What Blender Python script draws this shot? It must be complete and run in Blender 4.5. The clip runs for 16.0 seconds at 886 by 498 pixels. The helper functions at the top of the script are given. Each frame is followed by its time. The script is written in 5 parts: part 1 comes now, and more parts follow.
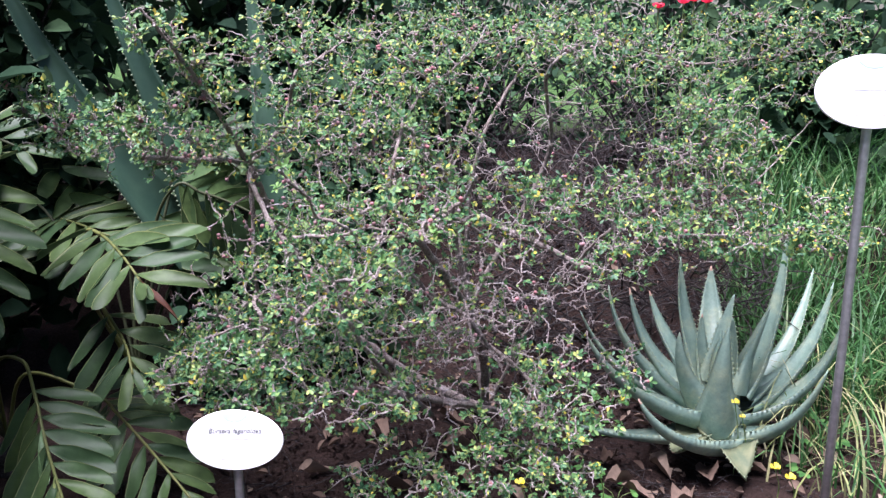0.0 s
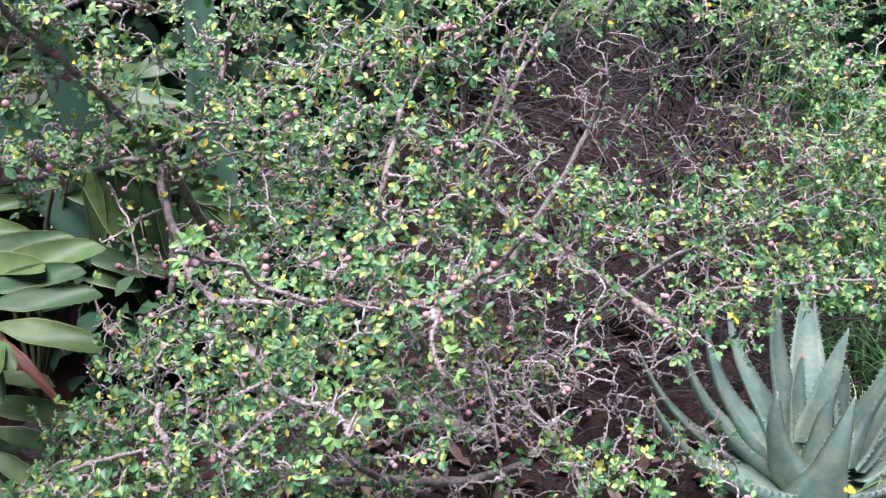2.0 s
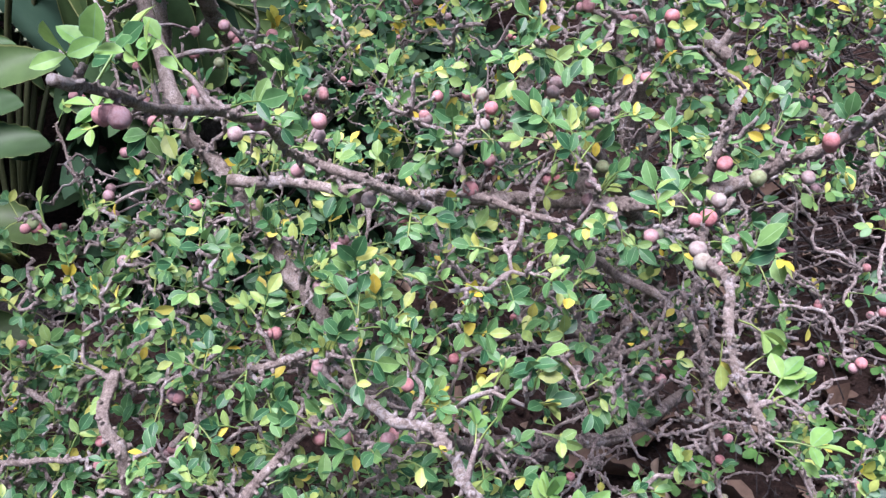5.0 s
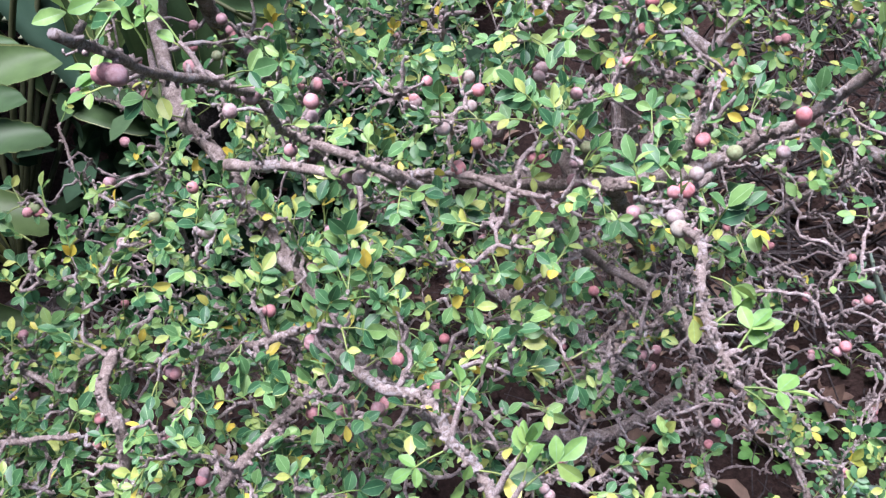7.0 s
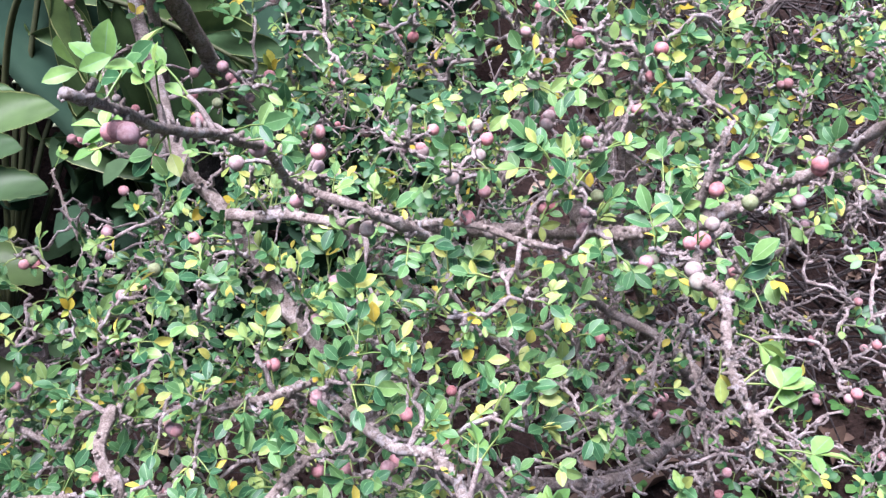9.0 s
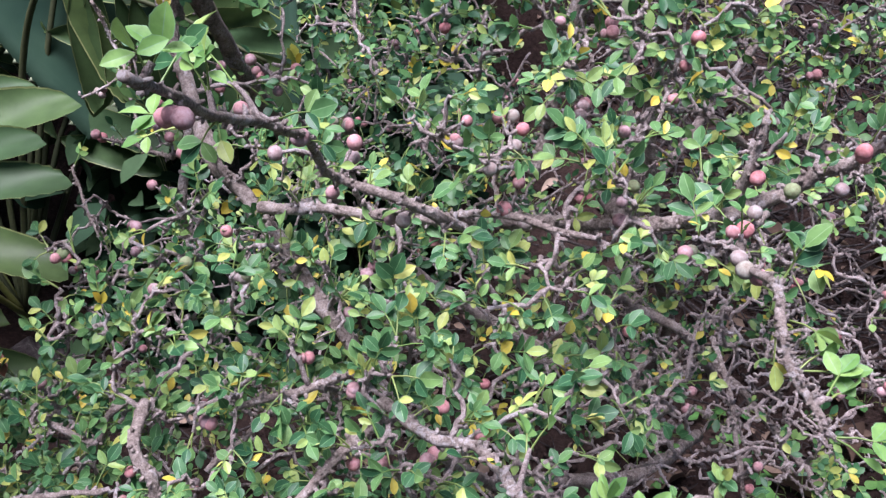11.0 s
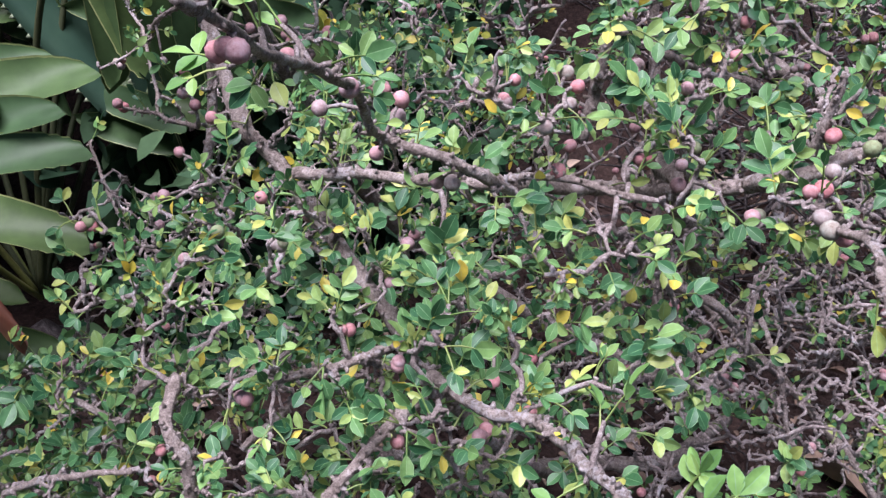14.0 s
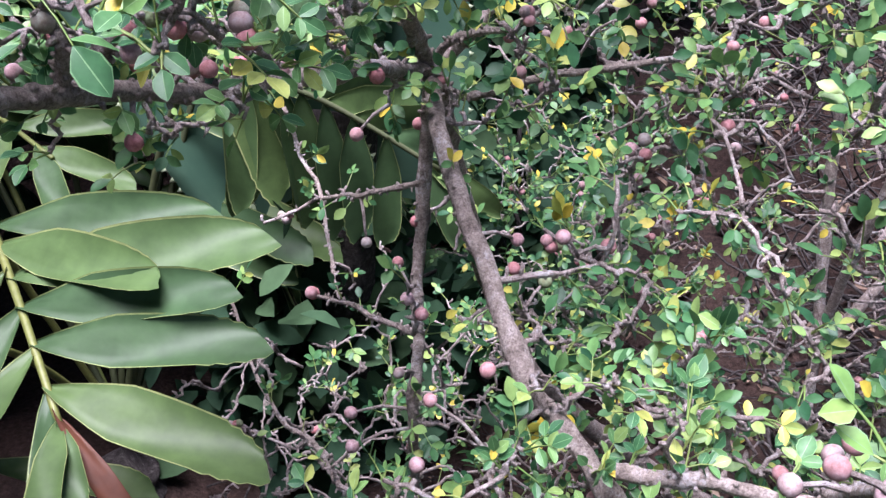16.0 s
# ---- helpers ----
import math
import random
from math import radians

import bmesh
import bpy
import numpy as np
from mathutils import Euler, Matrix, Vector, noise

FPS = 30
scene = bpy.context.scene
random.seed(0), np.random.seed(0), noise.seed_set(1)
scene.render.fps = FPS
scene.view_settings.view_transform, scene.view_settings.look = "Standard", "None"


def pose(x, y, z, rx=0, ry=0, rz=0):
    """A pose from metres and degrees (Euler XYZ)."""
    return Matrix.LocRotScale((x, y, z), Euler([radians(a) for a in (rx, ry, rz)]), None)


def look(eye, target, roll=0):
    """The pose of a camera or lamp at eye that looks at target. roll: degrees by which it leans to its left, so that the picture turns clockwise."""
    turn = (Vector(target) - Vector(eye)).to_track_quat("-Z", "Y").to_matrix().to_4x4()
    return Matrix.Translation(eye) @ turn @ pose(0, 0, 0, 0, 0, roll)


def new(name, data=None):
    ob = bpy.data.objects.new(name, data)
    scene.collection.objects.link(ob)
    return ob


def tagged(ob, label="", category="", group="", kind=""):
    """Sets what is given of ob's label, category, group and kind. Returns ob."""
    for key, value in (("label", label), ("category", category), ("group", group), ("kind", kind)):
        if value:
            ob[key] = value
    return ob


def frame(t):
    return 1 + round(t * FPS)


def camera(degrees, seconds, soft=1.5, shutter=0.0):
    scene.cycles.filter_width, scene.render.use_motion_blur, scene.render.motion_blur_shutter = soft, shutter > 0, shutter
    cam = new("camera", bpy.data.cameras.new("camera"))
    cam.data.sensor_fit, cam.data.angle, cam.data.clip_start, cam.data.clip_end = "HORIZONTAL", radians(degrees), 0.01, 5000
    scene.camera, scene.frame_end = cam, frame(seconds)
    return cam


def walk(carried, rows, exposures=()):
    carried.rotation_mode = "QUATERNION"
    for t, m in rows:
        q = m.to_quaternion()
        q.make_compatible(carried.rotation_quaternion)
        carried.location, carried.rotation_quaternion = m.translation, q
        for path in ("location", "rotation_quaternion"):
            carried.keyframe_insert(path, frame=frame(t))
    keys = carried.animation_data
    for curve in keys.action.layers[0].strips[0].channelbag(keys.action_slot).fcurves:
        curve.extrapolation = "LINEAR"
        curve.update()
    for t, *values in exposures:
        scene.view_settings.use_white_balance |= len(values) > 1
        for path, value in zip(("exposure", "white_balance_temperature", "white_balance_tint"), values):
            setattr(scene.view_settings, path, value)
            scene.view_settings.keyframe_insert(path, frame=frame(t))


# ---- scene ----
# ---- camera ----
cam = camera(52.8, 16.0, 1.35)
METRES, EYE, TILT, LEAN, TURN = 1.4, 0.85, -14.0, 0.0, 0.0
ROWS = [
    (0.0, 0.0, 0.0, 0.0, 0.0, 0.0, -0.0),
    (0.5, 0.0035, 0.1056, 0.0324, 0.32, -2.28, -0.12),
    (1.0, -0.036, 0.2075, 0.0918, -2.88, -3.26, 0.61),
    (1.5, -0.0428, 0.2834, 0.1212, -4.11, -4.93, 0.62),
    (2.0, -0.0232, 0.3881, 0.1522, -0.62, -8.7, -1.6),
    (2.5, -0.0121, 0.4814, 0.1656, 2.86, -12.11, -3.24),
    (3.0, -0.0334, 0.5541, 0.1595, 4.07, -14.37, -3.63),
    (3.5, -0.0545, 0.6334, 0.1402, 3.95, -16.57, -3.86),
    (4.0, -0.0692, 0.681, 0.1157, 3.68, -18.37, -3.64),
    (4.5, -0.0774, 0.6977, 0.106, 3.71, -19.31, -3.44),
    (5.0, -0.079, 0.7037, 0.1046, 3.81, -19.61, -3.48),
    (5.2, -0.0777, 0.7040, 0.1030, 3.78, -19.45, -3.45),
    (7.3, -0.0730, 0.6900, 0.0940, 3.85, -17.75, -3.25),
    (7.5, -0.0755, 0.6903, 0.0953, 3.58, -17.01, -3.23),
    (8.0, -0.0804, 0.689, 0.0971, 3.17, -16.2, -3.14),
    (8.5, -0.0794, 0.6924, 0.0974, 3.03, -15.97, -3.16),
    (9.0, -0.0806, 0.6978, 0.0966, 3.05, -15.93, -3.14),
    (9.2, -0.0808, 0.6985, 0.0963, 3.02, -15.68, -3.12),
    (11.3, -0.0921, 0.6988, 0.0910, 3.30, -16.06, -2.77),
    (11.5, -0.0923, 0.6989, 0.0898, 3.4, -16.36, -2.75),
    (12.0, -0.0935, 0.6961, 0.0868, 3.53, -16.55, -2.64),
    (12.5, -0.0928, 0.6935, 0.0835, 3.54, -16.63, -2.65),
    (13.0, -0.0927, 0.6946, 0.084, 3.55, -16.61, -2.66),
    (13.5, -0.0986, 0.6982, 0.0842, 3.58, -16.61, -2.72),
    (14.0, -0.1051, 0.7121, 0.0799, 3.61, -16.63, -2.68),
    (14.5, -0.1358, 0.7366, 0.094, 4.81, -17.0, -3.28),
    (15.0, -0.1833, 0.7691, 0.1127, 5.53, -16.4, -4.45),
    (15.5, -0.2094, 0.7927, 0.118, 5.55, -15.27, -5.83),
    (16.0, -0.2118, 0.7966, 0.1191, 5.28, -13.21, -6.17),
]
walk(cam, [(t, pose(0, 0, EYE, TILT, LEAN, TURN) @ pose(METRES * x, METRES * y, METRES * z, 90 + pitch, roll, yaw)) for t, x, y, z, yaw, pitch, roll in ROWS],
     [(t, stops, kelvin, 30) for t, stops, kelvin in ((0, 2.30, 5900), (1.5, 2.42, 5900), (3, 2.44, 5950), (4, 2.34, 5950), (5, 2.24, 5950), (7.5, 2.46, 5950), (9, 2.66, 5900), (11.3, 2.08, 5950), (14, 2.06, 5950), (15, 2.50, 5900), (16, 2.60, 5900))])

# ---- light ----
world = bpy.data.worlds.new("sky")
scene.world = world
world.use_nodes = True
wn = world.node_tree
sky = wn.nodes.new("ShaderNodeTexSky")
sky.sky_type = "NISHITA"
sky.sun_disc = False
sky.sun_elevation = radians(75)
sky.sun_rotation = radians(217)
sky.air_density = 1.0
sky.dust_density = 1.0
wn.links.new(sky.outputs[0], wn.nodes["Background"].inputs[0])
wn.nodes["Background"].inputs[1].default_value = 0.021
sun = new("sun", bpy.data.lights.new("sun", "SUN"))
sun.data.energy = 3.2
sun.data.angle = radians(38)
sun.data.color = (1.0, 0.98, 0.95)
sun.matrix_world = look((-0.42, -0.55, 2.4), (0, 0, 0))


# ---- materials ----
class Mat:
    """A node material with small helpers for noise, ramps and bump."""

    def __init__(self, name, rough=0.6, spec=0.3):
        self.m = bpy.data.materials.new(name)
        self.m.use_nodes = True
        self.t = self.m.node_tree
        self.b = self.t.nodes["Principled BSDF"]
        self.b.inputs["Roughness"].default_value = rough
        self.b.inputs["Specular IOR Level"].default_value = spec

    def n(self, kind, **values):
        node = self.t.nodes.new(kind)
        for k, v in values.items():
            node.inputs[k.replace("_", " ")].default_value = v
        return node

    def link(self, a, b):
        self.t.links.new(a, b)

    def coords(self):
        return self.n("ShaderNodeNewGeometry").outputs["Position"]

    def noise(self, scale, detail=4, rough=0.6, vec=None):
        node = self.n("ShaderNodeTexNoise", Scale=scale, Detail=detail, Roughness=rough)
        self.link(vec or self.coords(), node.inputs["Vector"])
        return node.outputs["Fac"]

    def ramp(self, fac, stops):
        node = self.n("ShaderNodeValToRGB")
        el = node.color_ramp.elements
        while len(el) < len(stops):
            el.new(0.5)
        for e, (p, c) in zip(el, stops):
            e.position, e.color = p, (*c, 1)
        self.link(fac, node.inputs[0])
        return node.outputs[0]

    def mix(self, fac, a, b, blend="MIX"):
        node = self.t.nodes.new("ShaderNodeMix")
        node.data_type, node.blend_type = "RGBA", blend
        for v, i in ((fac, 0), (a, 6), (b, 7)):
            if hasattr(v, "links"):
                self.link(v, node.inputs[i])
            else:
                node.inputs[i].default_value = v if i == 0 else (*v, 1)
        return node.outputs[2]

    def math(self, op, a, b):
        node = self.t.nodes.new("ShaderNodeMath")
        node.operation = op
        for v, i in ((a, 0), (b, 1)):
            if hasattr(v, "links"):
                self.link(v, node.inputs[i])
            else:
                node.inputs[i].default_value = v
        return node.outputs[0]

    def rand(self):
        """A number for each loose island and each object."""
        a = self.t.nodes.new("ShaderNodeNewGeometry").outputs["Random Per Island"]
        b = self.t.nodes.new("ShaderNodeObjectInfo").outputs["Random"]
        return self.math("FRACT", self.math("ADD", a, b), 0.0)

    def colour(self, c):
        if hasattr(c, "links"):
            self.link(c, self.b.inputs["Base Color"])
        else:
            self.b.inputs["Base Color"].default_value = (*c, 1)
        return self

    def bump(self, height, strength=0.4, distance=0.002):
        node = self.n("ShaderNodeBump", Strength=strength, Distance=distance)
        self.link(height, node.inputs["Height"])
        self.link(node.outputs[0], self.b.inputs["Normal"])
        return self

    def thin(self, share, colour):
        """Lets part of the light through, as a leaf does."""
        tr = self.t.nodes.new("ShaderNodeBsdfTranslucent")
        if hasattr(colour, "links"):
            self.link(colour, tr.inputs[0])
        else:
            tr.inputs[0].default_value = (*colour, 1)
        mx = self.t.nodes.new("ShaderNodeMixShader")
        mx.inputs[0].default_value = share
        self.link(self.b.outputs[0], mx.inputs[1])
        self.link(tr.outputs[0], mx.inputs[2])
        self.link(mx.outputs[0], self.t.nodes["Material Output"].inputs["Surface"])
        return self


def leafy(name, stops, rough=0.42, share=0.25, veins=220.0, spec=0.4):
    k = Mat(name, rough, spec)
    base = k.ramp(k.rand(), stops)
    mott = k.ramp(k.noise(veins, 3), [(0.3, (0.75, 0.78, 0.75)), (0.7, (1.15, 1.15, 1.1))])
    c = k.mix(1.0, base, mott, "MULTIPLY")
    k.colour(c).thin(share, c)
    k.bump(k.noise(veins * 2, 2), 0.15, 0.0006)
    return k.m


def barky(name, dark, light, pale, scale=1.0, lichen=0.5):
    k = Mat(name, 0.85, 0.15)
    a = k.ramp(k.noise(130 * scale, 8, 0.75), [(0.34, dark), (0.52, light), (0.66, pale)])
    f = k.ramp(k.noise(900 * scale, 4, 0.7), [(0.32, (0.5, 0.48, 0.48)), (0.5, (1.0, 1.0, 1.0)), (0.7, (1.35, 1.35, 1.4))])
    spots = k.ramp(k.math("MULTIPLY", k.noise(34 * scale, 3, 0.5), k.noise(420, 6, 0.7)), [(0.30, (0, 0, 0)), (0.36, (lichen, lichen, lichen))])
    k.colour(k.mix(spots, k.mix(1.0, a, f, "MULTIPLY"), (0.50, 0.49, 0.50)))
    k.bump(k.noise(600 * scale, 8, 0.8), 1.0, 0.0022)
    return k.m


LEAF = leafy("shrub_leaf", [(0.0, (0.017, 0.072, 0.032)), (0.36, (0.047, 0.136, 0.052)), (0.66, (0.098, 0.212, 0.068)), (0.85, (0.190, 0.295, 0.090)), (0.965, (0.33, 0.37, 0.095)), (0.993, (0.55, 0.43, 0.06))], 0.46, 0.20, spec=0.32)
LEAF_EDGE = leafy("shrub_leaf_margin", [(0.0, (0.10, 0.21, 0.10)), (0.5, (0.16, 0.29, 0.135)), (0.9, (0.25, 0.38, 0.17)), (1.0, (0.5, 0.44, 0.14))], 0.5, spec=0.25)
FRESH = leafy("fresh_leaf", [(0.0, (0.10, 0.225, 0.062)), (0.6, (0.165, 0.305, 0.085)), (1.0, (0.26, 0.39, 0.11))], 0.48, 0.34, spec=0.28)
GOLD = leafy("yellowing_leaf", [(0.0, (0.24, 0.30, 0.06)), (0.4, (0.38, 0.35, 0.045)), (1.0, (0.54, 0.39, 0.045))], 0.5, 0.32, spec=0.25)
PETIOLE = leafy("petiole", [(0.0, (0.11, 0.20, 0.05)), (1.0, (0.20, 0.25, 0.08))], share=0.1)
BARK = barky("bark", (0.112, 0.090, 0.077), (0.265, 0.222, 0.195), (0.41, 0.365, 0.34))
TWIG = barky("twig_bark", (0.160, 0.129, 0.118), (0.360, 0.305, 0.282), (0.54, 0.485, 0.47), 2.0, 0.7)
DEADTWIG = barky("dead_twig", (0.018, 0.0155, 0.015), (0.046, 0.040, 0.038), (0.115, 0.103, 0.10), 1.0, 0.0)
CYCAD = leafy("cycad_leaflet", [(0.0, (0.031, 0.064, 0.028)), (0.5, (0.045, 0.084, 0.032)), (1.0, (0.066, 0.108, 0.035))], 0.47, 0.10, 60.0, 0.22)
CYCAD_EDGE = leafy("cycad_margin", [(0.0, (0.15, 0.19, 0.07)), (1.0, (0.22, 0.25, 0.10))], 0.5, 0.1)
# darkened copy of the frond stalk, with the shade put into its colour
SHADESTALK = leafy("frond_stalk_shade_tone", [(0.0, (0.03, 0.04, 0.018)), (1.0, (0.05, 0.06, 0.025))], 0.6, 0.02)
RACHIS = leafy("frond_stalk", [(0.0, (0.10, 0.12, 0.035)), (1.0, (0.15, 0.16, 0.045))], 0.5, 0.05)
RUST = leafy("dry_leaflet", [(0.0, (0.085, 0.030, 0.017)), (1.0, (0.15, 0.052, 0.026))], 0.6, 0.1, 60.0)
YELLOWLEAF = leafy("shrub_leaf", [(0.0, (0.030, 0.085, 0.048)), (0.35, (0.05, 0.13, 0.062)), (0.65, (0.085, 0.185, 0.08)), (0.90, (0.19, 0.30, 0.13)), (0.965, (0.42, 0.42, 0.09)), (0.99, (0.62, 0.46, 0.05))])
GRASS = leafy("grass_blade", [(0.0, (0.028, 0.095, 0.028)), (0.55, (0.05, 0.15, 0.042)), (0.9, (0.10, 0.22, 0.07)), (1.0, (0.30, 0.30, 0.15))], 0.5, 0.3, 40.0)
DRYGRASS = leafy("dry_grass", [(0.0, (0.20, 0.27, 0.08)), (0.5, (0.36, 0.36, 0.16)), (1.0, (0.46, 0.42, 0.26))], 0.6, 0.25, 40.0)
WEED = leafy("weed_leaf", [(0.0, (0.05, 0.16, 0.04)), (1.0, (0.12, 0.28, 0.07))], 0.5, 0.25, 90.0)
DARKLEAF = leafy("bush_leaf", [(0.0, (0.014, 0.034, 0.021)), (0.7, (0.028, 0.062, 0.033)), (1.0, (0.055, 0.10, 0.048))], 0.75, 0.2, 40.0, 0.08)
LITTER = leafy("dead_leaf", [(0.0, (0.085, 0.055, 0.042)), (0.5, (0.18, 0.125, 0.097)), (0.8, (0.22, 0.158, 0.122)), (1.0, (0.30, 0.235, 0.19))], 0.85, 0.08, 70.0, 0.15)
RED = leafy("red_petal", [(0.0, (0.62, 0.02, 0.05)), (1.0, (0.80, 0.05, 0.12))], 0.5, 0.3, 60.0)
YELLOW = leafy("yellow_petal", [(0.0, (0.75, 0.60, 0.04)), (1.0, (0.82, 0.70, 0.10))], 0.5, 0.3, 60.0)


def berry_mat():
    k = Mat("berry_skin", 0.78, 0.14)
    base = k.ramp(k.rand(), [(0.0, (0.34, 0.145, 0.150)), (0.35, (0.33, 0.180, 0.182)), (0.66, (0.29, 0.200, 0.208)), (0.86, (0.22, 0.195, 0.18)), (0.95, (0.17, 0.19, 0.11)), (1.0, (0.14, 0.18, 0.09))])
    bloom = k.ramp(k.noise(260, 8, 0.75), [(0.34, (0.62, 0.52, 0.50)), (0.5, (1.0, 0.97, 0.97)), (0.64, (1.25, 1.4, 1.45))])
    k.colour(k.mix(1.0, base, bloom, "MULTIPLY")).bump(k.noise(700, 3), 0.3, 0.0005)
    return k.m


def aloe_mat():
    k = Mat("aloe_skin", 0.42, 0.4)
    a = k.ramp(k.noise(20, 8, 0.7), [(0.3, (0.120, 0.200, 0.160)), (0.48, (0.180, 0.265, 0.205)), (0.62, (0.250, 0.315, 0.215)), (0.8, (0.35, 0.38, 0.28))])
    f = k.ramp(k.noise(120, 4, 0.7), [(0.3, (0.8, 0.82, 0.85)), (0.75, (1.15, 1.15, 1.15))])
    k.colour(k.mix(1.0, a, f, "MULTIPLY")).bump(k.noise(160, 4), 0.2, 0.001)
    return k.m


def plain(name, a, b, scale, rough=0.6, bump=0.3, metal=0.0):
    k = Mat(name, rough)
    k.colour(k.ramp(k.noise(scale, 5), [(0.3, a), (0.7, b)])).bump(k.noise(scale * 3, 4), bump, 0.001)
    k.b.inputs["Metallic"].default_value = metal
    return k.m


def soil_mat():
    k = Mat("red_soil", 0.95, 0.1)
    a = k.ramp(k.noise(6, 6, 0.65), [(0.3, (0.022, 0.0145, 0.0125)), (0.5, (0.042, 0.027, 0.0225)), (0.7, (0.078, 0.050, 0.041))])
    f = k.ramp(k.noise(150, 6, 0.75), [(0.3, (0.35, 0.35, 0.36)), (0.55, (1.0, 1.0, 1.0)), (0.75, (2.1, 2.0, 1.9))])
    lawn = k.ramp(k.noise(30, 6, 0.7), [(0.3, (0.03, 0.07, 0.02)), (0.7, (0.08, 0.15, 0.045))])
    far = k.n("ShaderNodeVectorMath")
    far.operation = "LENGTH"
    k.link(k.coords(), far.inputs[0])
    edge = k.ramp(k.math("DIVIDE", k.math("ADD", far.outputs["Value"], k.noise(3, 4)), 10.0), [(0.44, (0, 0, 0)), (0.5, (1, 1, 1))])
    k.colour(k.mix(edge, k.mix(1.0, a, f, "MULTIPLY"), lawn)).bump(k.noise(110, 8, 0.75), 1.0, 0.012)
    return k.m


BERRY = berry_mat()
ALOE = aloe_mat()
ALOE_TOOTH = plain("aloe_tooth", (0.20, 0.27, 0.17), (0.32, 0.36, 0.23), 200)
ALOE_TIP = plain("aloe_dry_tip", (0.34, 0.16, 0.11), (0.45, 0.36, 0.28), 60, 0.8)
OLDALOE = plain("aloe_old_leaf", (0.085, 0.115, 0.065), (0.17, 0.18, 0.095), 40, 0.7)
TALLALOE = plain("tall_aloe_skin", (0.022, 0.056, 0.038), (0.045, 0.092, 0.058), 14, 0.45, 0.1)
SOIL = soil_mat()
SIGN = plain("sign_enamel", (0.80, 0.80, 0.79), (0.84, 0.84, 0.83), 30, 0.35, 0.02)
INK = plain("sign_ink", (0.10, 0.105, 0.10), (0.16, 0.165, 0.16), 80, 0.6, 0.0)
GREYINK = plain("sign_grey_ink", (0.62, 0.63, 0.63), (0.68, 0.69, 0.69), 80, 0.6, 0.0)
TEAL = plain("sign_teal_ink", (0.44, 0.70, 0.66), (0.52, 0.76, 0.72), 80, 0.6, 0.0)
STEEL = plain("galvanised_steel", (0.34, 0.35, 0.36), (0.52, 0.53, 0.54), 90, 0.45, 0.1, 0.85)


# ---- mesh helpers ----
class Geo:
    """Collects vertices, faces and material indices for one mesh."""

    def __init__(self):
        self.v, self.f, self.m, self.n = [], [], [], 0

    def add(self, verts, faces, mat=0):
        verts = np.asarray(verts, float)
        self.v.append(verts)
        self.f.extend(tuple(i + self.n for i in f) for f in faces)
        self.m.extend([mat] * len(faces))
        self.n += len(verts)

    def mesh(self, name, mats, smooth=True):
        me = bpy.data.meshes.new(name)
        me.from_pydata(np.concatenate(self.v).tolist() if self.v else [], [], self.f)
        for m in mats:
            me.materials.append(m)
        me.polygons.foreach_set("material_index", self.m)
        me.polygons.foreach_set("use_smooth", [smooth] * len(self.f))
        me.update()
        return me


def part(name, geo, mats, parent, label="", kind="", smooth=True):
    ob = new(name, geo if isinstance(geo, bpy.types.Mesh) else geo.mesh(name, mats if isinstance(mats, (list, tuple)) else [mats], smooth))
    ob.parent = parent
    return tagged(ob, label=label, kind=kind)


def thing(name, label, category, group="", at=(0, 0, 0), kind=""):
    ob = new(name)
    ob.empty_display_size = 0.05
    ob.location = at
    return tagged(ob, label, category, group, kind)


def unit(v):
    v = np.asarray(v, float)
    return v / (np.linalg.norm(v) + 1e-12)


def spline(pts, n):
    """Catmull-Rom curve through pts with n steps a span."""
    p = np.asarray(pts, float)
    p = np.vstack([2 * p[0] - p[1], p, 2 * p[-1] - p[-2]])
    out = []
    for i in range(1, len(p) - 2):
        for k in range(n):
            s = k / n
            out.append(0.5 * (2 * p[i] + (p[i + 1] - p[i - 1]) * s + (2 * p[i - 1] - 5 * p[i] + 4 * p[i + 1] - p[i + 2]) * s * s + (3 * p[i] - p[i - 1] - 3 * p[i + 1] + p[i + 2]) * s ** 3))
    out.append(p[-2])
    return np.array(out)


def tube(geo, pts, radii, sides=5, mat=0, cap=True):
    pts = np.asarray(pts, float)
    n = len(pts)
    tang = np.gradient(pts, axis=0)
    tang /= np.linalg.norm(tang, axis=1)[:, None] + 1e-12
    ref = unit(np.cross(tang[0], (0.31, 0.52, 0.79)))
    a = np.arange(sides) * 2 * np.pi / sides
    ca, sa = np.cos(a)[:, None], np.sin(a)[:, None]
    rings = []
    for i in range(n):
        ref = unit(ref - tang[i] * ref.dot(tang[i]))
        side = np.cross(tang[i], ref)
        rings.append(pts[i] + radii[i] * (ca * ref + sa * side))
    faces = [(i * sides + j, i * sides + (j + 1) % sides, (i + 1) * sides + (j + 1) % sides, (i + 1) * sides + j) for i in range(n - 1) for j in range(sides)]
    if cap:
        faces.append(tuple(range(sides - 1, -1, -1)))
        faces.append(tuple((n - 1) * sides + j for j in range(sides)))
    geo.add(np.vstack(rings), faces, mat)


def batch(template, faces, frames, slots=None):
    """One Geo with the template at each frame; a frame is origin, x, y and z axes (with their lengths)."""
    t = np.asarray(template, float)
    fr = np.asarray(frames, float)
    v = fr[:, None, 0] + np.einsum("vk,nkj->nvj", t, fr[:, 1:])
    g = Geo()
    g.v = [v.reshape(-1, 3)]
    k = len(t)
    g.f = [tuple(i + j * k for i in f) for j in range(len(fr)) for f in faces]
    g.m = (slots or [0] * len(faces)) * len(fr)
    g.n = len(fr) * k
    return g


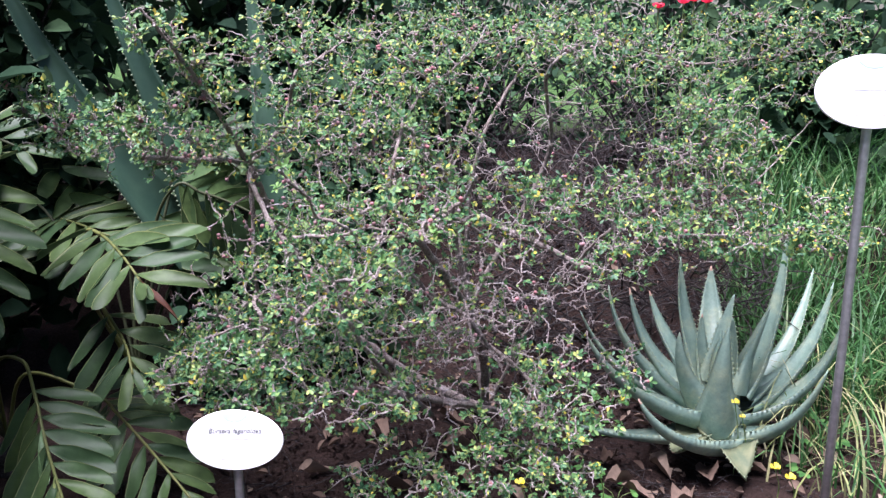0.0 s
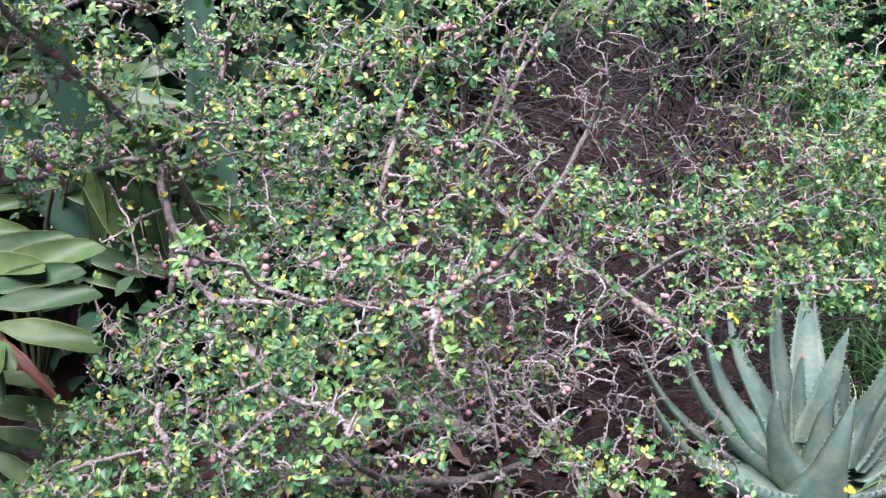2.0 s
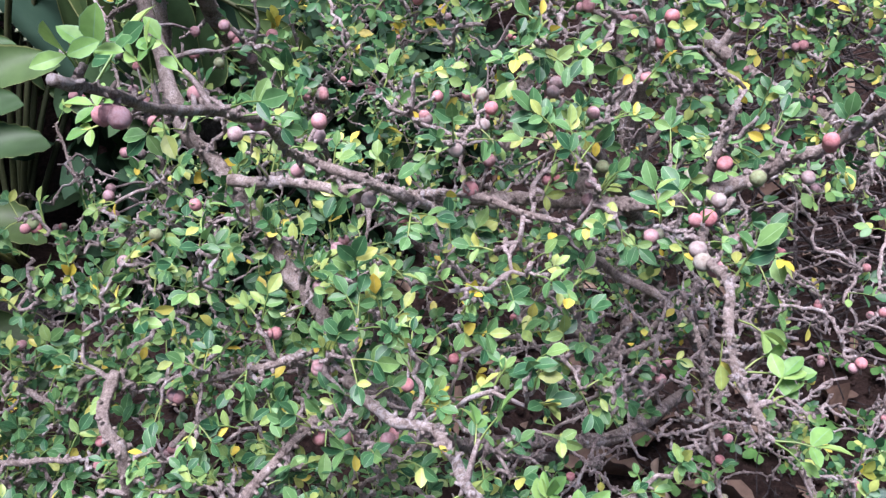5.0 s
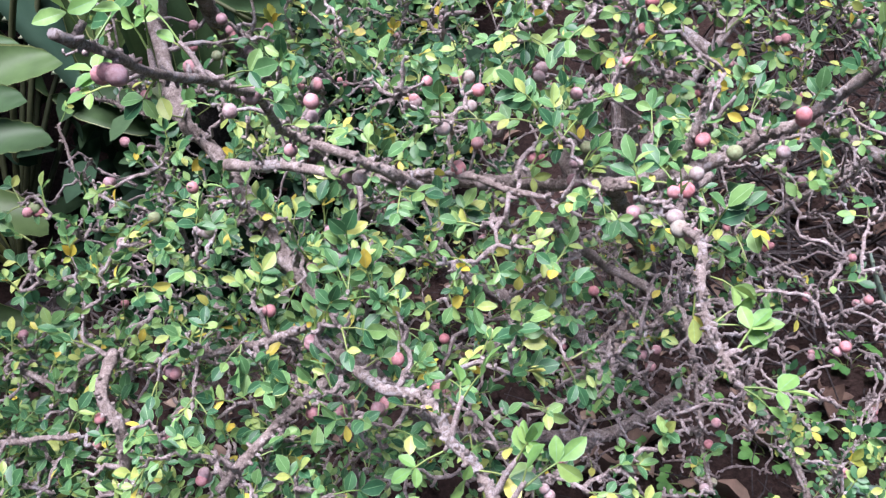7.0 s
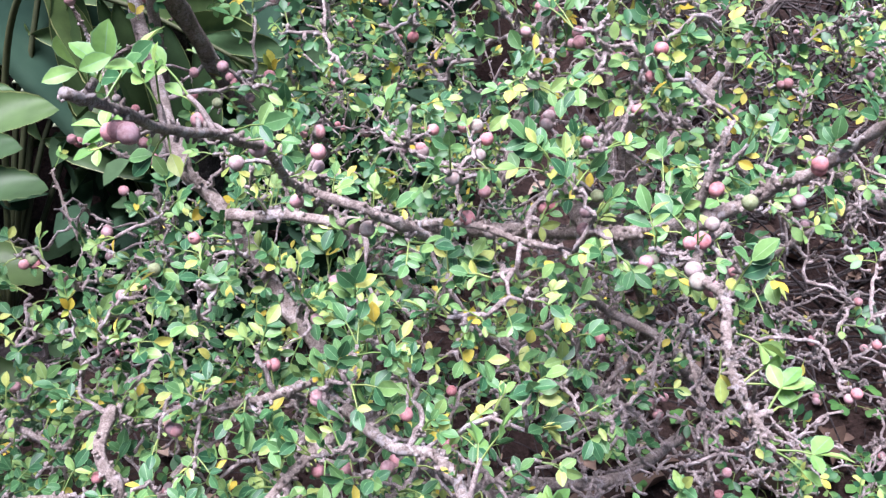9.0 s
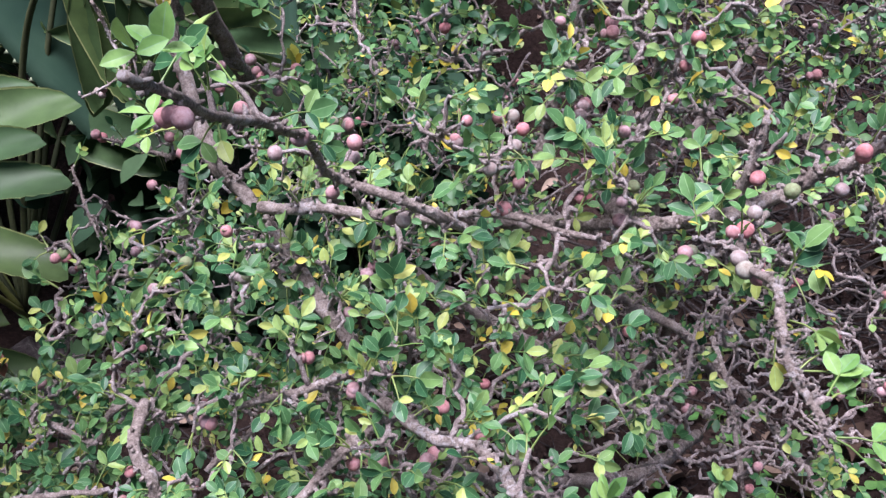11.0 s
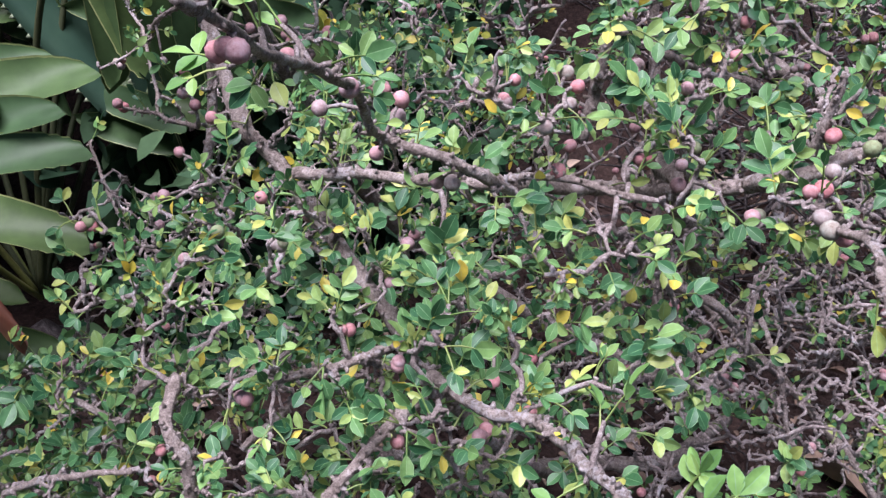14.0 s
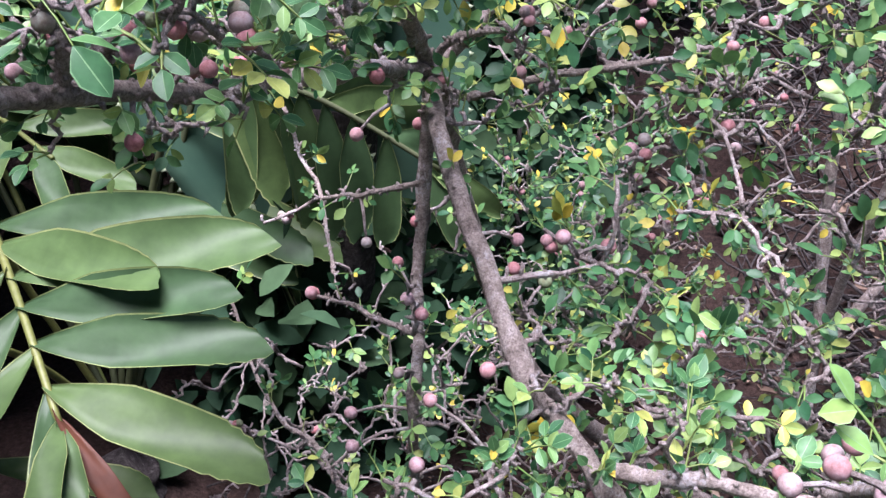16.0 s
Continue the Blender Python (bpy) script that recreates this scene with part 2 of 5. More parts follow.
def blade(stations, fold=0.12, curl=-0.10):
    """A leaf blade along +y, 1 long and 1 wide at its widest, folded along the midrib; stations are (y, half width)."""
    v, f, prev = [], [], None
    for y, w in stations:
        z = curl * y * y
        row = [len(v)]
        v.append((0, y, z))
        if w > 0:
            v += [(-w, y, z + fold * w), (w, y, z + fold * w)]
            row += [row[0] + 1, row[0] + 2]
        if prev:
            a, b = prev, row
            if len(a) == 3 and len(b) == 3:
                f += [(a[0], b[0], b[1], a[1]), (a[0], a[2], b[2], b[0])]
            elif len(a) == 1 and len(b) == 3:
                f += [(a[0], b[0], b[1]), (a[0], b[2], b[0])]
            elif len(a) == 3:
                f += [(a[0], b[0], a[1]), (a[0], a[2], b[0])]
            else:
                pass
        prev = row
    return v, f


def frame_of(origin, along, normal, length, width):
    """Axes for a blade: y along, z near the normal."""
    y = unit(along)
    x = unit(np.cross(y, normal))
    z = np.cross(x, y)
    return (origin, x * width, y * length, z * length)


def to_matrix(fr):
    o, x, y, z = (np.asarray(q) for q in fr)
    return Matrix(((x[0], y[0], z[0], o[0]), (x[1], y[1], z[1], o[1]), (x[2], y[2], z[2], o[2]), (0, 0, 0, 1)))


rng = np.random.default_rng(7)
U = rng.uniform


def rvec(s=1.0):
    return rng.normal(0, s, 3)


# ---- ground ----
def smooth_step(a, b, x):
    s = np.clip((x - a) / (b - a), 0, 1)
    return s * s * (3 - 2 * s)


def ground_z(x, y):
    rise = 0.34 * smooth_step(2.05, 2.9, y) + 0.06 * np.clip(y - 2.9, 0, 12)
    near = 0.02 * np.sin(3.1 * x + 1.0) * np.sin(2.7 * y) + 0.012 * np.sin(9.3 * x) * np.sin(8.1 * y + 2)
    return rise + near - 0.01


def build_ground():
    xs = np.concatenate([-np.geomspace(400, 1.6, 24), np.linspace(-1.5, 2.0, 150), np.geomspace(2.1, 400, 24)])
    ys = np.concatenate([-np.geomspace(400, 0.6, 24), np.linspace(-0.5, 3.2, 150), np.geomspace(3.3, 400, 28)])
    g = Geo()
    v = []
    for y in ys:
        for x in xs:
            inside = abs(x) < 2.5 and -0.6 < y < 3.5
            z = float(ground_z(x, y))
            if inside:
                z += 0.012 * noise.fractal((x * 11, y * 11, 0), 0.7, 2.1, 6)
            v.append((x, y, z))
    w = len(xs)
    f = [(j * w + i, j * w + i + 1, (j + 1) * w + i + 1, (j + 1) * w + i) for j in range(len(ys) - 1) for i in range(w - 1)]
    g.add(v, f)
    ob = new("ground", g.mesh("ground", [SOIL]))
    tagged(ob, "bare reddish brown garden soil with crumbs and litter", "ground", kind="structure")


build_ground()


# ---- the berry shrub ----
shrub = thing("berry_shrub", "tangled grey-twigged shrub with small glossy leaves and dull pink berries", "shrub", at=(0.1, 1.95, 0.0))
SHRUB_AT = np.array((0.1, 1.95, 0.0))
NODES, NODE_R = [], []
NODE_BUF = np.full((120000, 3), 99.0)


def add_node(p, r):
    NODE_BUF[len(NODES)] = p
    NODES.append(p)
    NODE_R.append(r)


BRANCHES = []


def limb(pts, r0, r1):
    """A main branch through its bends, with an uneven skin; its places become growing points."""
    c = spline(np.array(pts), 11)
    n = len(c)
    r0, r1 = 0.7 * r0, 0.7 * r1
    c = c + np.array([noise.noise_vector(p * 40) * 0.0022 + noise.noise_vector(p * 160) * 0.0007 for p in (Vector(q) for q in c)])
    s = np.linspace(0, 1, n)
    r = (r0 + (r1 - r0) * s) * (1 + 0.14 * np.array([noise.noise(Vector(q) * 90) for q in c]))
    r = r * (1 + 0.25 * (U(size=n) > 0.86))
    g = Geo()
    tube(g, c - SHRUB_AT, r, 9)
    # bark knots
    for k in range(2, n - 1):
        d = unit(np.cross(c[min(k + 1, n - 1)] - c[k - 1], rvec()))
        e = c[k] + d * (r[k] + U(0.0006, 0.0026))
        tube(g, np.array([c[k] + d * r[k] * 0.6, (c[k] + d * r[k] + e) / 2, e]) - SHRUB_AT, np.array([0.55, 0.42, 0.25]) * min(r[k], 0.0026), 5)
    part("branch", g, BARK, shrub)
    BRANCHES.append(c)
    for q, rr in zip(c, r):
        add_node(q, rr)


# trunk and hidden limbs that carry the crown
limb([(0.1, 1.95, -0.03), (-0.08, 1.92, 0.08), (-0.24, 1.84, 0.24), (-0.31, 1.70, 0.44), (-0.345, 1.578, 0.61)], 0.017, 0.009)
limb([(0.1, 1.95, -0.03), (0.08, 1.80, 0.2), (0.0, 1.62, 0.40), (-0.05, 1.50, 0.50), (-0.06, 1.40, 0.53), (-0.054, 1.380, 0.530)], 0.014, 0.006)
limb([(0.1, 1.97, -0.03), (0.06, 1.99, 0.22), (0.055, 1.94, 0.45), (0.088, 1.95, 0.619), (0.151, 2.00, 0.726), (0.20, 1.99, 0.80)], 0.009, 0.004)
limb([(0.1, 1.95, -0.03), (0.20, 1.88, 0.22), (0.30, 1.75, 0.42), (0.394, 1.659, 0.519)], 0.006, 0.004)
limb([(0.08, 1.80, 0.20), (0.03, 1.78, 0.40), (0.01, 1.72, 0.55), (-0.066, 1.505, 0.695)], 0.009, 0.004)
limb([(0.06, 1.99, 0.22), (0.02, 2.02, 0.50), (0.0, 1.95, 0.70), (-0.12, 1.88, 0.80)], 0.009, 0.004)
limb([(0.06, 1.99, 0.22), (0.24, 2.06, 0.55), (0.22, 1.92, 0.75), (0.30, 1.94, 0.82)], 0.009, 0.004)
limb([(0.08, 1.80, 0.2), (0.14, 1.66, 0.20), (0.18, 1.52, 0.19), (0.16, 1.42, 0.17)], 0.007, 0.003)
limb([(-0.345, 1.578, 0.610), (-0.331, 1.516, 0.597), (-0.283, 1.434, 0.535), (-0.261, 1.423, 0.512), (-0.201, 1.372, 0.462), (-0.160, 1.370, 0.400), (-0.110, 1.450, 0.280), (-0.020, 1.600, 0.120)], 0.0062, 0.0062)
limb([(-0.345, 1.578, 0.610), (-0.343, 1.575, 0.500), (-0.333, 1.513, 0.451), (-0.330, 1.540, 0.360)], 0.0060, 0.0040)
limb([(-0.345, 1.578, 0.610), (-0.366, 1.495, 0.632), (-0.400, 1.418, 0.642), (-0.425, 1.366, 0.654), (-0.435, 1.340, 0.658), (-0.445, 1.318, 0.661)], 0.0058, 0.0045)
limb([(-0.345, 1.578, 0.610), (-0.354, 1.530, 0.654), (-0.362, 1.463, 0.708), (-0.373, 1.405, 0.755), (-0.382, 1.352, 0.794), (-0.403, 1.318, 0.840), (-0.427, 1.299, 0.876)], 0.0065, 0.0030)
limb([(-0.382, 1.352, 0.794), (-0.364, 1.453, 0.808), (-0.343, 1.562, 0.790), (-0.304, 1.632, 0.822)], 0.0030, 0.0015)
limb([(-0.345, 1.578, 0.610), (-0.300, 1.614, 0.665), (-0.282, 1.649, 0.713), (-0.262, 1.628, 0.773), (-0.232, 1.714, 0.794), (-0.140, 1.791, 0.855)], 0.0060, 0.0030)
limb([(-0.425, 1.366, 0.654), (-0.416, 1.363, 0.668), (-0.402, 1.364, 0.679)], 0.0040, 0.0030)
limb([(-0.429, 1.361, 0.655), (-0.422, 1.353, 0.671), (-0.426, 1.352, 0.682)], 0.0035, 0.0025)
limb([(-0.345, 1.578, 0.610), (-0.324, 1.577, 0.601), (-0.275, 1.588, 0.615), (-0.221, 1.608, 0.624), (-0.184, 1.624, 0.628)], 0.0040, 0.0020)
limb([(-0.345, 1.578, 0.610), (-0.334, 1.559, 0.632), (-0.309, 1.555, 0.643), (-0.283, 1.573, 0.653)], 0.0035, 0.0020)
limb([(-0.336, 1.518, 0.487), (-0.362, 1.537, 0.483), (-0.383, 1.547, 0.484), (-0.396, 1.547, 0.486)], 0.0025, 0.0015)
limb([(-0.341, 1.545, 0.562), (-0.378, 1.575, 0.537), (-0.417, 1.650, 0.498), (-0.456, 1.649, 0.474)], 0.0025, 0.0015)
limb([(-0.454, 1.685, 0.544), (-0.442, 1.690, 0.508), (-0.417, 1.650, 0.498), (-0.406, 1.626, 0.466), (-0.392, 1.590, 0.459)], 0.0022, 0.0015)
limb([(-0.378, 1.538, 0.357), (-0.403, 1.586, 0.344), (-0.441, 1.624, 0.335), (-0.478, 1.662, 0.370), (-0.490, 1.676, 0.399)], 0.0030, 0.0015)
limb([(-0.220, 1.192, 0.662), (-0.213, 1.231, 0.638), (-0.198, 1.291, 0.606), (-0.196, 1.326, 0.577), (-0.188, 1.337, 0.565), (-0.162, 1.333, 0.560), (-0.120, 1.370, 0.520)], 0.0023, 0.0036)
limb([(-0.244, 1.389, 0.523), (-0.192, 1.382, 0.526), (-0.148, 1.366, 0.534), (-0.121, 1.352, 0.547), (-0.080, 1.331, 0.548)], 0.0045, 0.0020)
limb([(-0.148, 1.366, 0.534), (-0.089, 1.396, 0.520), (-0.054, 1.380, 0.530), (-0.030, 1.368, 0.540)], 0.0050, 0.0050)
limb([(-0.030, 1.368, 0.540), (-0.020, 1.350, 0.554), (0.002, 1.344, 0.567), (0.018, 1.340, 0.583), (0.032, 1.332, 0.597), (0.050, 1.306, 0.637)], 0.0060, 0.0030)
limb([(-0.013, 1.350, 0.564), (-0.012, 1.344, 0.582), (-0.009, 1.344, 0.602)], 0.0035, 0.0020)
limb([(-0.004, 1.334, 0.564), (-0.025, 1.292, 0.565), (-0.025, 1.247, 0.578), (-0.029, 1.223, 0.579), (-0.028, 1.215, 0.570), (-0.023, 1.200, 0.567), (-0.020, 1.192, 0.562)], 0.0026, 0.0019)
limb([(-0.167, 1.295, 0.475), (-0.142, 1.259, 0.490), (-0.123, 1.252, 0.491), (-0.106, 1.198, 0.518), (-0.097, 1.187, 0.515), (-0.089, 1.167, 0.518)], 0.0036, 0.0026)
limb([(-0.216, 1.251, 0.425), (-0.200, 1.267, 0.443), (-0.188, 1.289, 0.447), (-0.169, 1.307, 0.455)], 0.0030, 0.0040)
limb([(-0.237, 1.305, 0.459), (-0.214, 1.313, 0.462), (-0.186, 1.317, 0.475)], 0.0025, 0.0030)
limb([(-0.253, 1.295, 0.424), (-0.229, 1.325, 0.439), (-0.215, 1.308, 0.461)], 0.0022, 0.0020)
limb([(-0.377, 1.349, 0.408), (-0.350, 1.338, 0.407), (-0.332, 1.338, 0.398), (-0.316, 1.338, 0.423), (-0.290, 1.348, 0.438)], 0.0025, 0.0030)
limb([(-0.289, 1.318, 0.446), (-0.286, 1.291, 0.440), (-0.275, 1.283, 0.424), (-0.275, 1.280, 0.400)], 0.0045, 0.0040)
limb([(-0.382, 1.305, 0.373), (-0.348, 1.304, 0.389), (-0.307, 1.294, 0.408)], 0.0025, 0.0020)
limb([(-0.066, 1.505, 0.695), (-0.083, 1.453, 0.629), (-0.090, 1.456, 0.583), (-0.100, 1.430, 0.530)], 0.0040, 0.0050)
limb([(-0.066, 1.505, 0.695), (-0.036, 1.571, 0.739), (0.019, 1.571, 0.781), (0.045, 1.547, 0.806), (0.075, 1.569, 0.850)], 0.0030, 0.0015)
limb([(-0.038, 1.560, 0.537), (0.004, 1.607, 0.509), (0.035, 1.613, 0.502), (0.105, 1.632, 0.449)], 0.0040, 0.0040)
limb([(-0.061, 1.501, 0.439), (-0.014, 1.570, 0.365), (0.043, 1.580, 0.327), (0.095, 1.625, 0.242)], 0.0050, 0.0060)
limb([(-0.035, 1.454, 0.358), (-0.008, 1.448, 0.384), (0.036, 1.492, 0.370)], 0.0030, 0.0020)
limb([(-0.013, 1.551, 0.284), (0.012, 1.581, 0.293), (0.043, 1.597, 0.318)], 0.0030, 0.0020)
limb([(-0.114, 1.530, 0.298), (-0.070, 1.545, 0.299), (-0.019, 1.560, 0.300)], 0.0025, 0.0020)
limb([(0.118, 1.585, 0.330), (0.139, 1.612, 0.256), (0.142, 1.613, 0.218), (0.183, 1.608, 0.166)], 0.0025, 0.0020)
limb([(0.036, 1.497, 0.385), (0.044, 1.452, 0.367), (0.052, 1.417, 0.326), (0.053, 1.378, 0.320)], 0.0028, 0.0020)
limb([(0.060, 1.834, 0.476), (0.123, 1.738, 0.458), (0.181, 1.656, 0.448), (0.245, 1.581, 0.428), (0.268, 1.556, 0.422)], 0.0090, 0.0070)
limb([(-0.227, 1.496, 0.238), (-0.149, 1.519, 0.206), (-0.068, 1.563, 0.176), (0.034, 1.625, 0.132), (0.143, 1.806, 0.032)], 0.0070, 0.0100)
limb([(0.012, 1.587, 0.610), (0.056, 1.667, 0.698), (0.087, 1.708, 0.763)], 0.0040, 0.0030)
limb([(0.30, 1.94, 0.82), (0.42, 1.98, 0.80), (0.56, 2.03, 0.77), (0.70, 2.06, 0.78), (0.84, 2.11, 0.80)], 0.0045, 0.0025)
limb([(0.311, 1.573, 0.465), (0.415, 1.553, 0.486), (0.529, 1.578, 0.483), (0.661, 1.610, 0.473)], 0.0030, 0.0015)
limb([(0.394, 1.659, 0.519), (0.496, 1.696, 0.555), (0.609, 1.741, 0.548), (0.832, 2.022, 0.647)], 0.0030, 0.0015)

LEAF_T = blade([(0.0, 0.0), (0.26, 0.36), (0.55, 0.50), (0.82, 0.33), (1.0, 0.0)], 0.16, -0.12)


def fine_leaf():
    """An oval leaf with a short point, 1 long, with a creased pale midrib, slightly raised sides and a thin pale margin."""
    ys = (0.0, 0.12, 0.36, 0.64, 0.87, 1.0)
    ws = (0.02, 0.20, 0.46, 0.48, 0.26, 0.015)
    us = (-1.0, -0.91, -0.045, 0.045, 0.91, 1.0)
    v = [(u * w, y, 0.17 * w * abs(u) ** 1.5 - 0.15 * y * y + 0.05 * y + 0.010 * np.sin(9 * y + 3 * u)) for y, w in zip(ys, ws) for u in us]
    f = [(i * 6 + j, i * 6 + j + 1, i * 6 + j + 7, i * 6 + j + 6) for i in range(5) for j in range(5)]
    return v, f, [1 if j in (0, 2, 4) else 0 for i in range(5) for j in range(5)]


FINE = fine_leaf()
LEAVES, PETIOLES = [], Geo()
TWIGS = Geo()
GROWING = [TWIGS]
TWIG_PARTS = []
BERRY_AT = []
UP = np.array((0.0, 0.0, 1.0))
LIGHT = unit((-0.1, -0.55, 0.9))


FRESH_LEAVES, GOLD_LEAVES = [], []


def cluster(at, towards, size, leaflets=None, store=None):
    """A feathered leaf on a thin green stalk: an end leaflet and one to three pairs below it."""
    d = unit(towards)
    n = unit(LIGHT + rvec(0.42))
    lat = unit(np.cross(n, d) + 1e-6)
    count = leaflets or int(rng.choice([1, 3, 3, 3, 5, 5]))
    if store is None:
        store = GOLD_LEAVES if U() < 0.008 else LEAVES
    stalk = (U(0.35, 0.9) + 0.16 * count) * size
    q = at + d * stalk
    sag = at + d * stalk * 0.55 + UP * 0.0008
    run = [at, sag, q] if at[1] < 1.5 else [at, q]
    tube(PETIOLES, np.array(run) - SHRUB_AT, np.linspace(0.0005, 0.0003, len(run)), 3, cap=False)
    spots = [(q, d, 1.0)]
    for k in range(count // 2):
        m = q - d * stalk * (0.10 + 0.34 * k + U(-0.05, 0.05))
        for sd in (1, -1):
            if U() < 0.93:
                spots.append((m, unit(d * U(0.35, 0.9) + lat * sd), U(0.72, 0.98)))
    ln = size * U(0.72, 1.18)
    for o, a, k in spots:
        l = ln * k
        store.append(frame_of(o, unit(a + rvec(0.14)), unit(n + rvec(0.30)), l, l * U(0.50, 0.66)))


def spur(at, d, length, r=0.0012):
    """A short knobbly side shoot."""
    e = at + unit(d + rvec(0.25)) * length
    m = at + (e - at) * 0.5 + rvec(0.0005)
    tube(GROWING[0], np.array([at, m, e]) - SHRUB_AT, [r * 0.8, r * U(0.7, 1.1), r * U(0.6, 0.9)], 4 if at[1] < 1.55 else 3)
    if at[1] < 1.62:
        for _ in range(rng.integers(1, 4)):
            q = at + (e - at) * U(0.2, 1.0)
            h = q + unit(d + rvec(0.9)) * U(0.0010, 0.0026)
            tube(GROWING[0], np.array([q, h]) - SHRUB_AT, np.array([0.8, 0.6]) * r * U(0.6, 0.95), 3)
    return e


def nearest(p):
    o = NODE_BUF[:len(NODES)] - p
    d = np.einsum('ij,ij->i', o, o)
    i = int(d.argmin())
    return i, float(d[i]) ** 0.5


def dress(c, r, leafy_share, berry_share, spacing, size):
    """Spurs, leaves and berries along a twig."""
    seg = np.linalg.norm(np.diff(c, axis=0), axis=1)
    run = np.concatenate([[0], np.cumsum(seg)])
    s = U(0.002, spacing)
    while s < run[-1]:
        k = min(int(np.searchsorted(run, s)), len(c) - 1)
        a = c[k - 1] + (c[k] - c[k - 1]) * (s - run[k - 1]) / max(seg[k - 1], 1e-9)
        t = unit(c[k] - c[k - 1])
        d = unit(np.cross(t, rvec()) + UP * 0.25)
        e = spur(a, d, 0.0012 + 0.0055 * U() ** 1.6, U(0.0010, 0.0015))
        if U() < 0.56 * leafy_share:
            cluster(e, unit(d + t * 0.5 + UP * 0.35 + rvec(0.4)), U(0.72, 1.2) * size)
            if U() < 0.3:
                cluster(e, unit(d * 0.3 + t * 0.6 + UP * 0.5 + rvec(0.5)), U(0.7, 1.1) * size)
        if U() < berry_share:
            for _ in range(rng.integers(1, 4)):
                BERRY_AT.append((e + unit(d + rvec(0.7)) * U(0.003, 0.007), U(0.0027, 0.0038)))
        s += spacing * U(0.5, 1.5)


def twig_to(p, leafy_share, berry_share, spacing=0.0080, size=0.0091, geo=None):
    i, dist = nearest(p)
    a = NODES[i]
    mid = (a + p) / 2 + rvec(0.10) * dist + UP * 0.10 * dist
    c = spline([a, mid, p], max(3, int(dist / 0.014)))
    c[1:-1] += rng.normal(0, 0.0011, (len(c) - 2, 3))
    r0 = min(NODE_R[i] * 0.85, 0.0014 + 0.010 * dist)
    r = np.linspace(r0, 0.0009, len(c)) * U(0.8, 1.25, len(c))
    near = p[1] < 1.42 and p[2] > 0.34 and -0.34 < p[0] < 0.06 and len(TWIG_PARTS) < 280
    if near:
        GROWING[0] = Geo()
        TWIG_PARTS.append(GROWING[0])
    tube(GROWING[0], c - SHRUB_AT, r, 5 if p[1] < 1.45 else 4 if p[1] < 1.7 else 3)
    for q, rr in zip(c[1:], r[1:]):
        add_node(q, max(rr, 0.0014))
    dress(c, r, leafy_share, berry_share, spacing, size)
    GROWING[0] = TWIGS
    if leafy_share > 0.1:
        for _ in range(2):
            cluster(c[-1], unit(unit(c[-1] - c[-2]) + UP * 0.4 + rvec(0.45)), U(0.8, 1.25) * size)


def open_air(p):
    """Gaps that the growth leaves free: before the forked stem and along the long bare twig."""
    a = (p - (-0.315, 1.42, 0.60)) / (0.085, 0.11, 0.065)
    b = (p - (-0.20, 1.24, 0.63)) / (0.05, 0.09, 0.05)
    c = (p - (-0.42, 1.52, 0.48)) / (0.07, 0.12, 0.12)
    return min(a.dot(a), b.dot(b), c.dot(c)) < 1


def clump(centres, radius, count, leafy_share, berry_share, flat=0.6):
    """Twigs that fill a group of rounded masses."""
    pts = []
    for c in centres:
        for _ in range(count):
            o = rvec()
            o = unit(o) * U() ** 0.45 * radius * 1.25
            o[2] *= flat
            if open_air(np.array(c) + o):
                continue
            pts.append(np.array(c) + o)
    arr = NODE_BUF[:len(NODES)].copy()
    pts.sort(key=lambda p: float(np.linalg.norm(arr - p, axis=1).min()))
    for p in pts:
        twig_to(p, leafy_share, berry_share)


crown_back = [(-0.25, 1.81, 0.81), (-0.13, 1.86, 0.81), (0.00, 1.80, 0.81), (0.13, 1.74, 0.81), (0.30, 1.94, 0.80), (0.50, 2.08, 0.79), (0.65, 2.13, 0.79), (0.78, 2.07, 0.79), (0.90, 2.10, 0.74), (0.41, 2.07, 0.73), (0.53, 2.06, 0.71), (-0.05, 1.97, 0.84), (0.27, 2.06, 0.84)]
crown_mid = [(-0.27, 1.68, 0.72), (-0.17, 1.68, 0.73), (-0.07, 1.60, 0.73), (0.01, 1.62, 0.73), (0.52, 1.84, 0.68), (0.61, 1.82, 0.64), (-0.34, 1.53, 0.66), (-0.25, 1.56, 0.66), (-0.16, 1.52, 0.66), (-0.07, 1.48, 0.67), (0.00, 1.54, 0.65), (0.47, 1.72, 0.62), (0.57, 1.71, 0.61)]
left_spray = [(-0.46, 1.31, 0.69), (-0.41, 1.35, 0.70), (-0.39, 1.39, 0.74), (-0.39, 1.37, 0.81), (-0.36, 1.42, 0.65), (-0.34, 1.49, 0.75), (-0.48, 1.27, 0.68), (-0.42, 1.34, 0.84)]
belt = [(-0.26, 1.49, 0.59), (-0.17, 1.45, 0.60), (-0.09, 1.43, 0.61), (-0.01, 1.47, 0.59), (0.11, 1.56, 0.57), (0.20, 1.61, 0.55), (0.29, 1.60, 0.55), (0.39, 1.65, 0.54), (0.48, 1.64, 0.54), (0.59, 1.68, 0.53), (0.72, 1.67, 0.52)]
belt_low = [(-0.28, 1.47, 0.53), (-0.19, 1.41, 0.54), (-0.10, 1.36, 0.56), (-0.01, 1.36, 0.56), (0.11, 1.52, 0.50), (0.31, 1.53, 0.50), (0.40, 1.53, 0.50), (0.52, 1.57, 0.48), (0.65, 1.61, 0.47), (0.70, 1.56, 0.48), (0.30, 1.52, 0.45)]
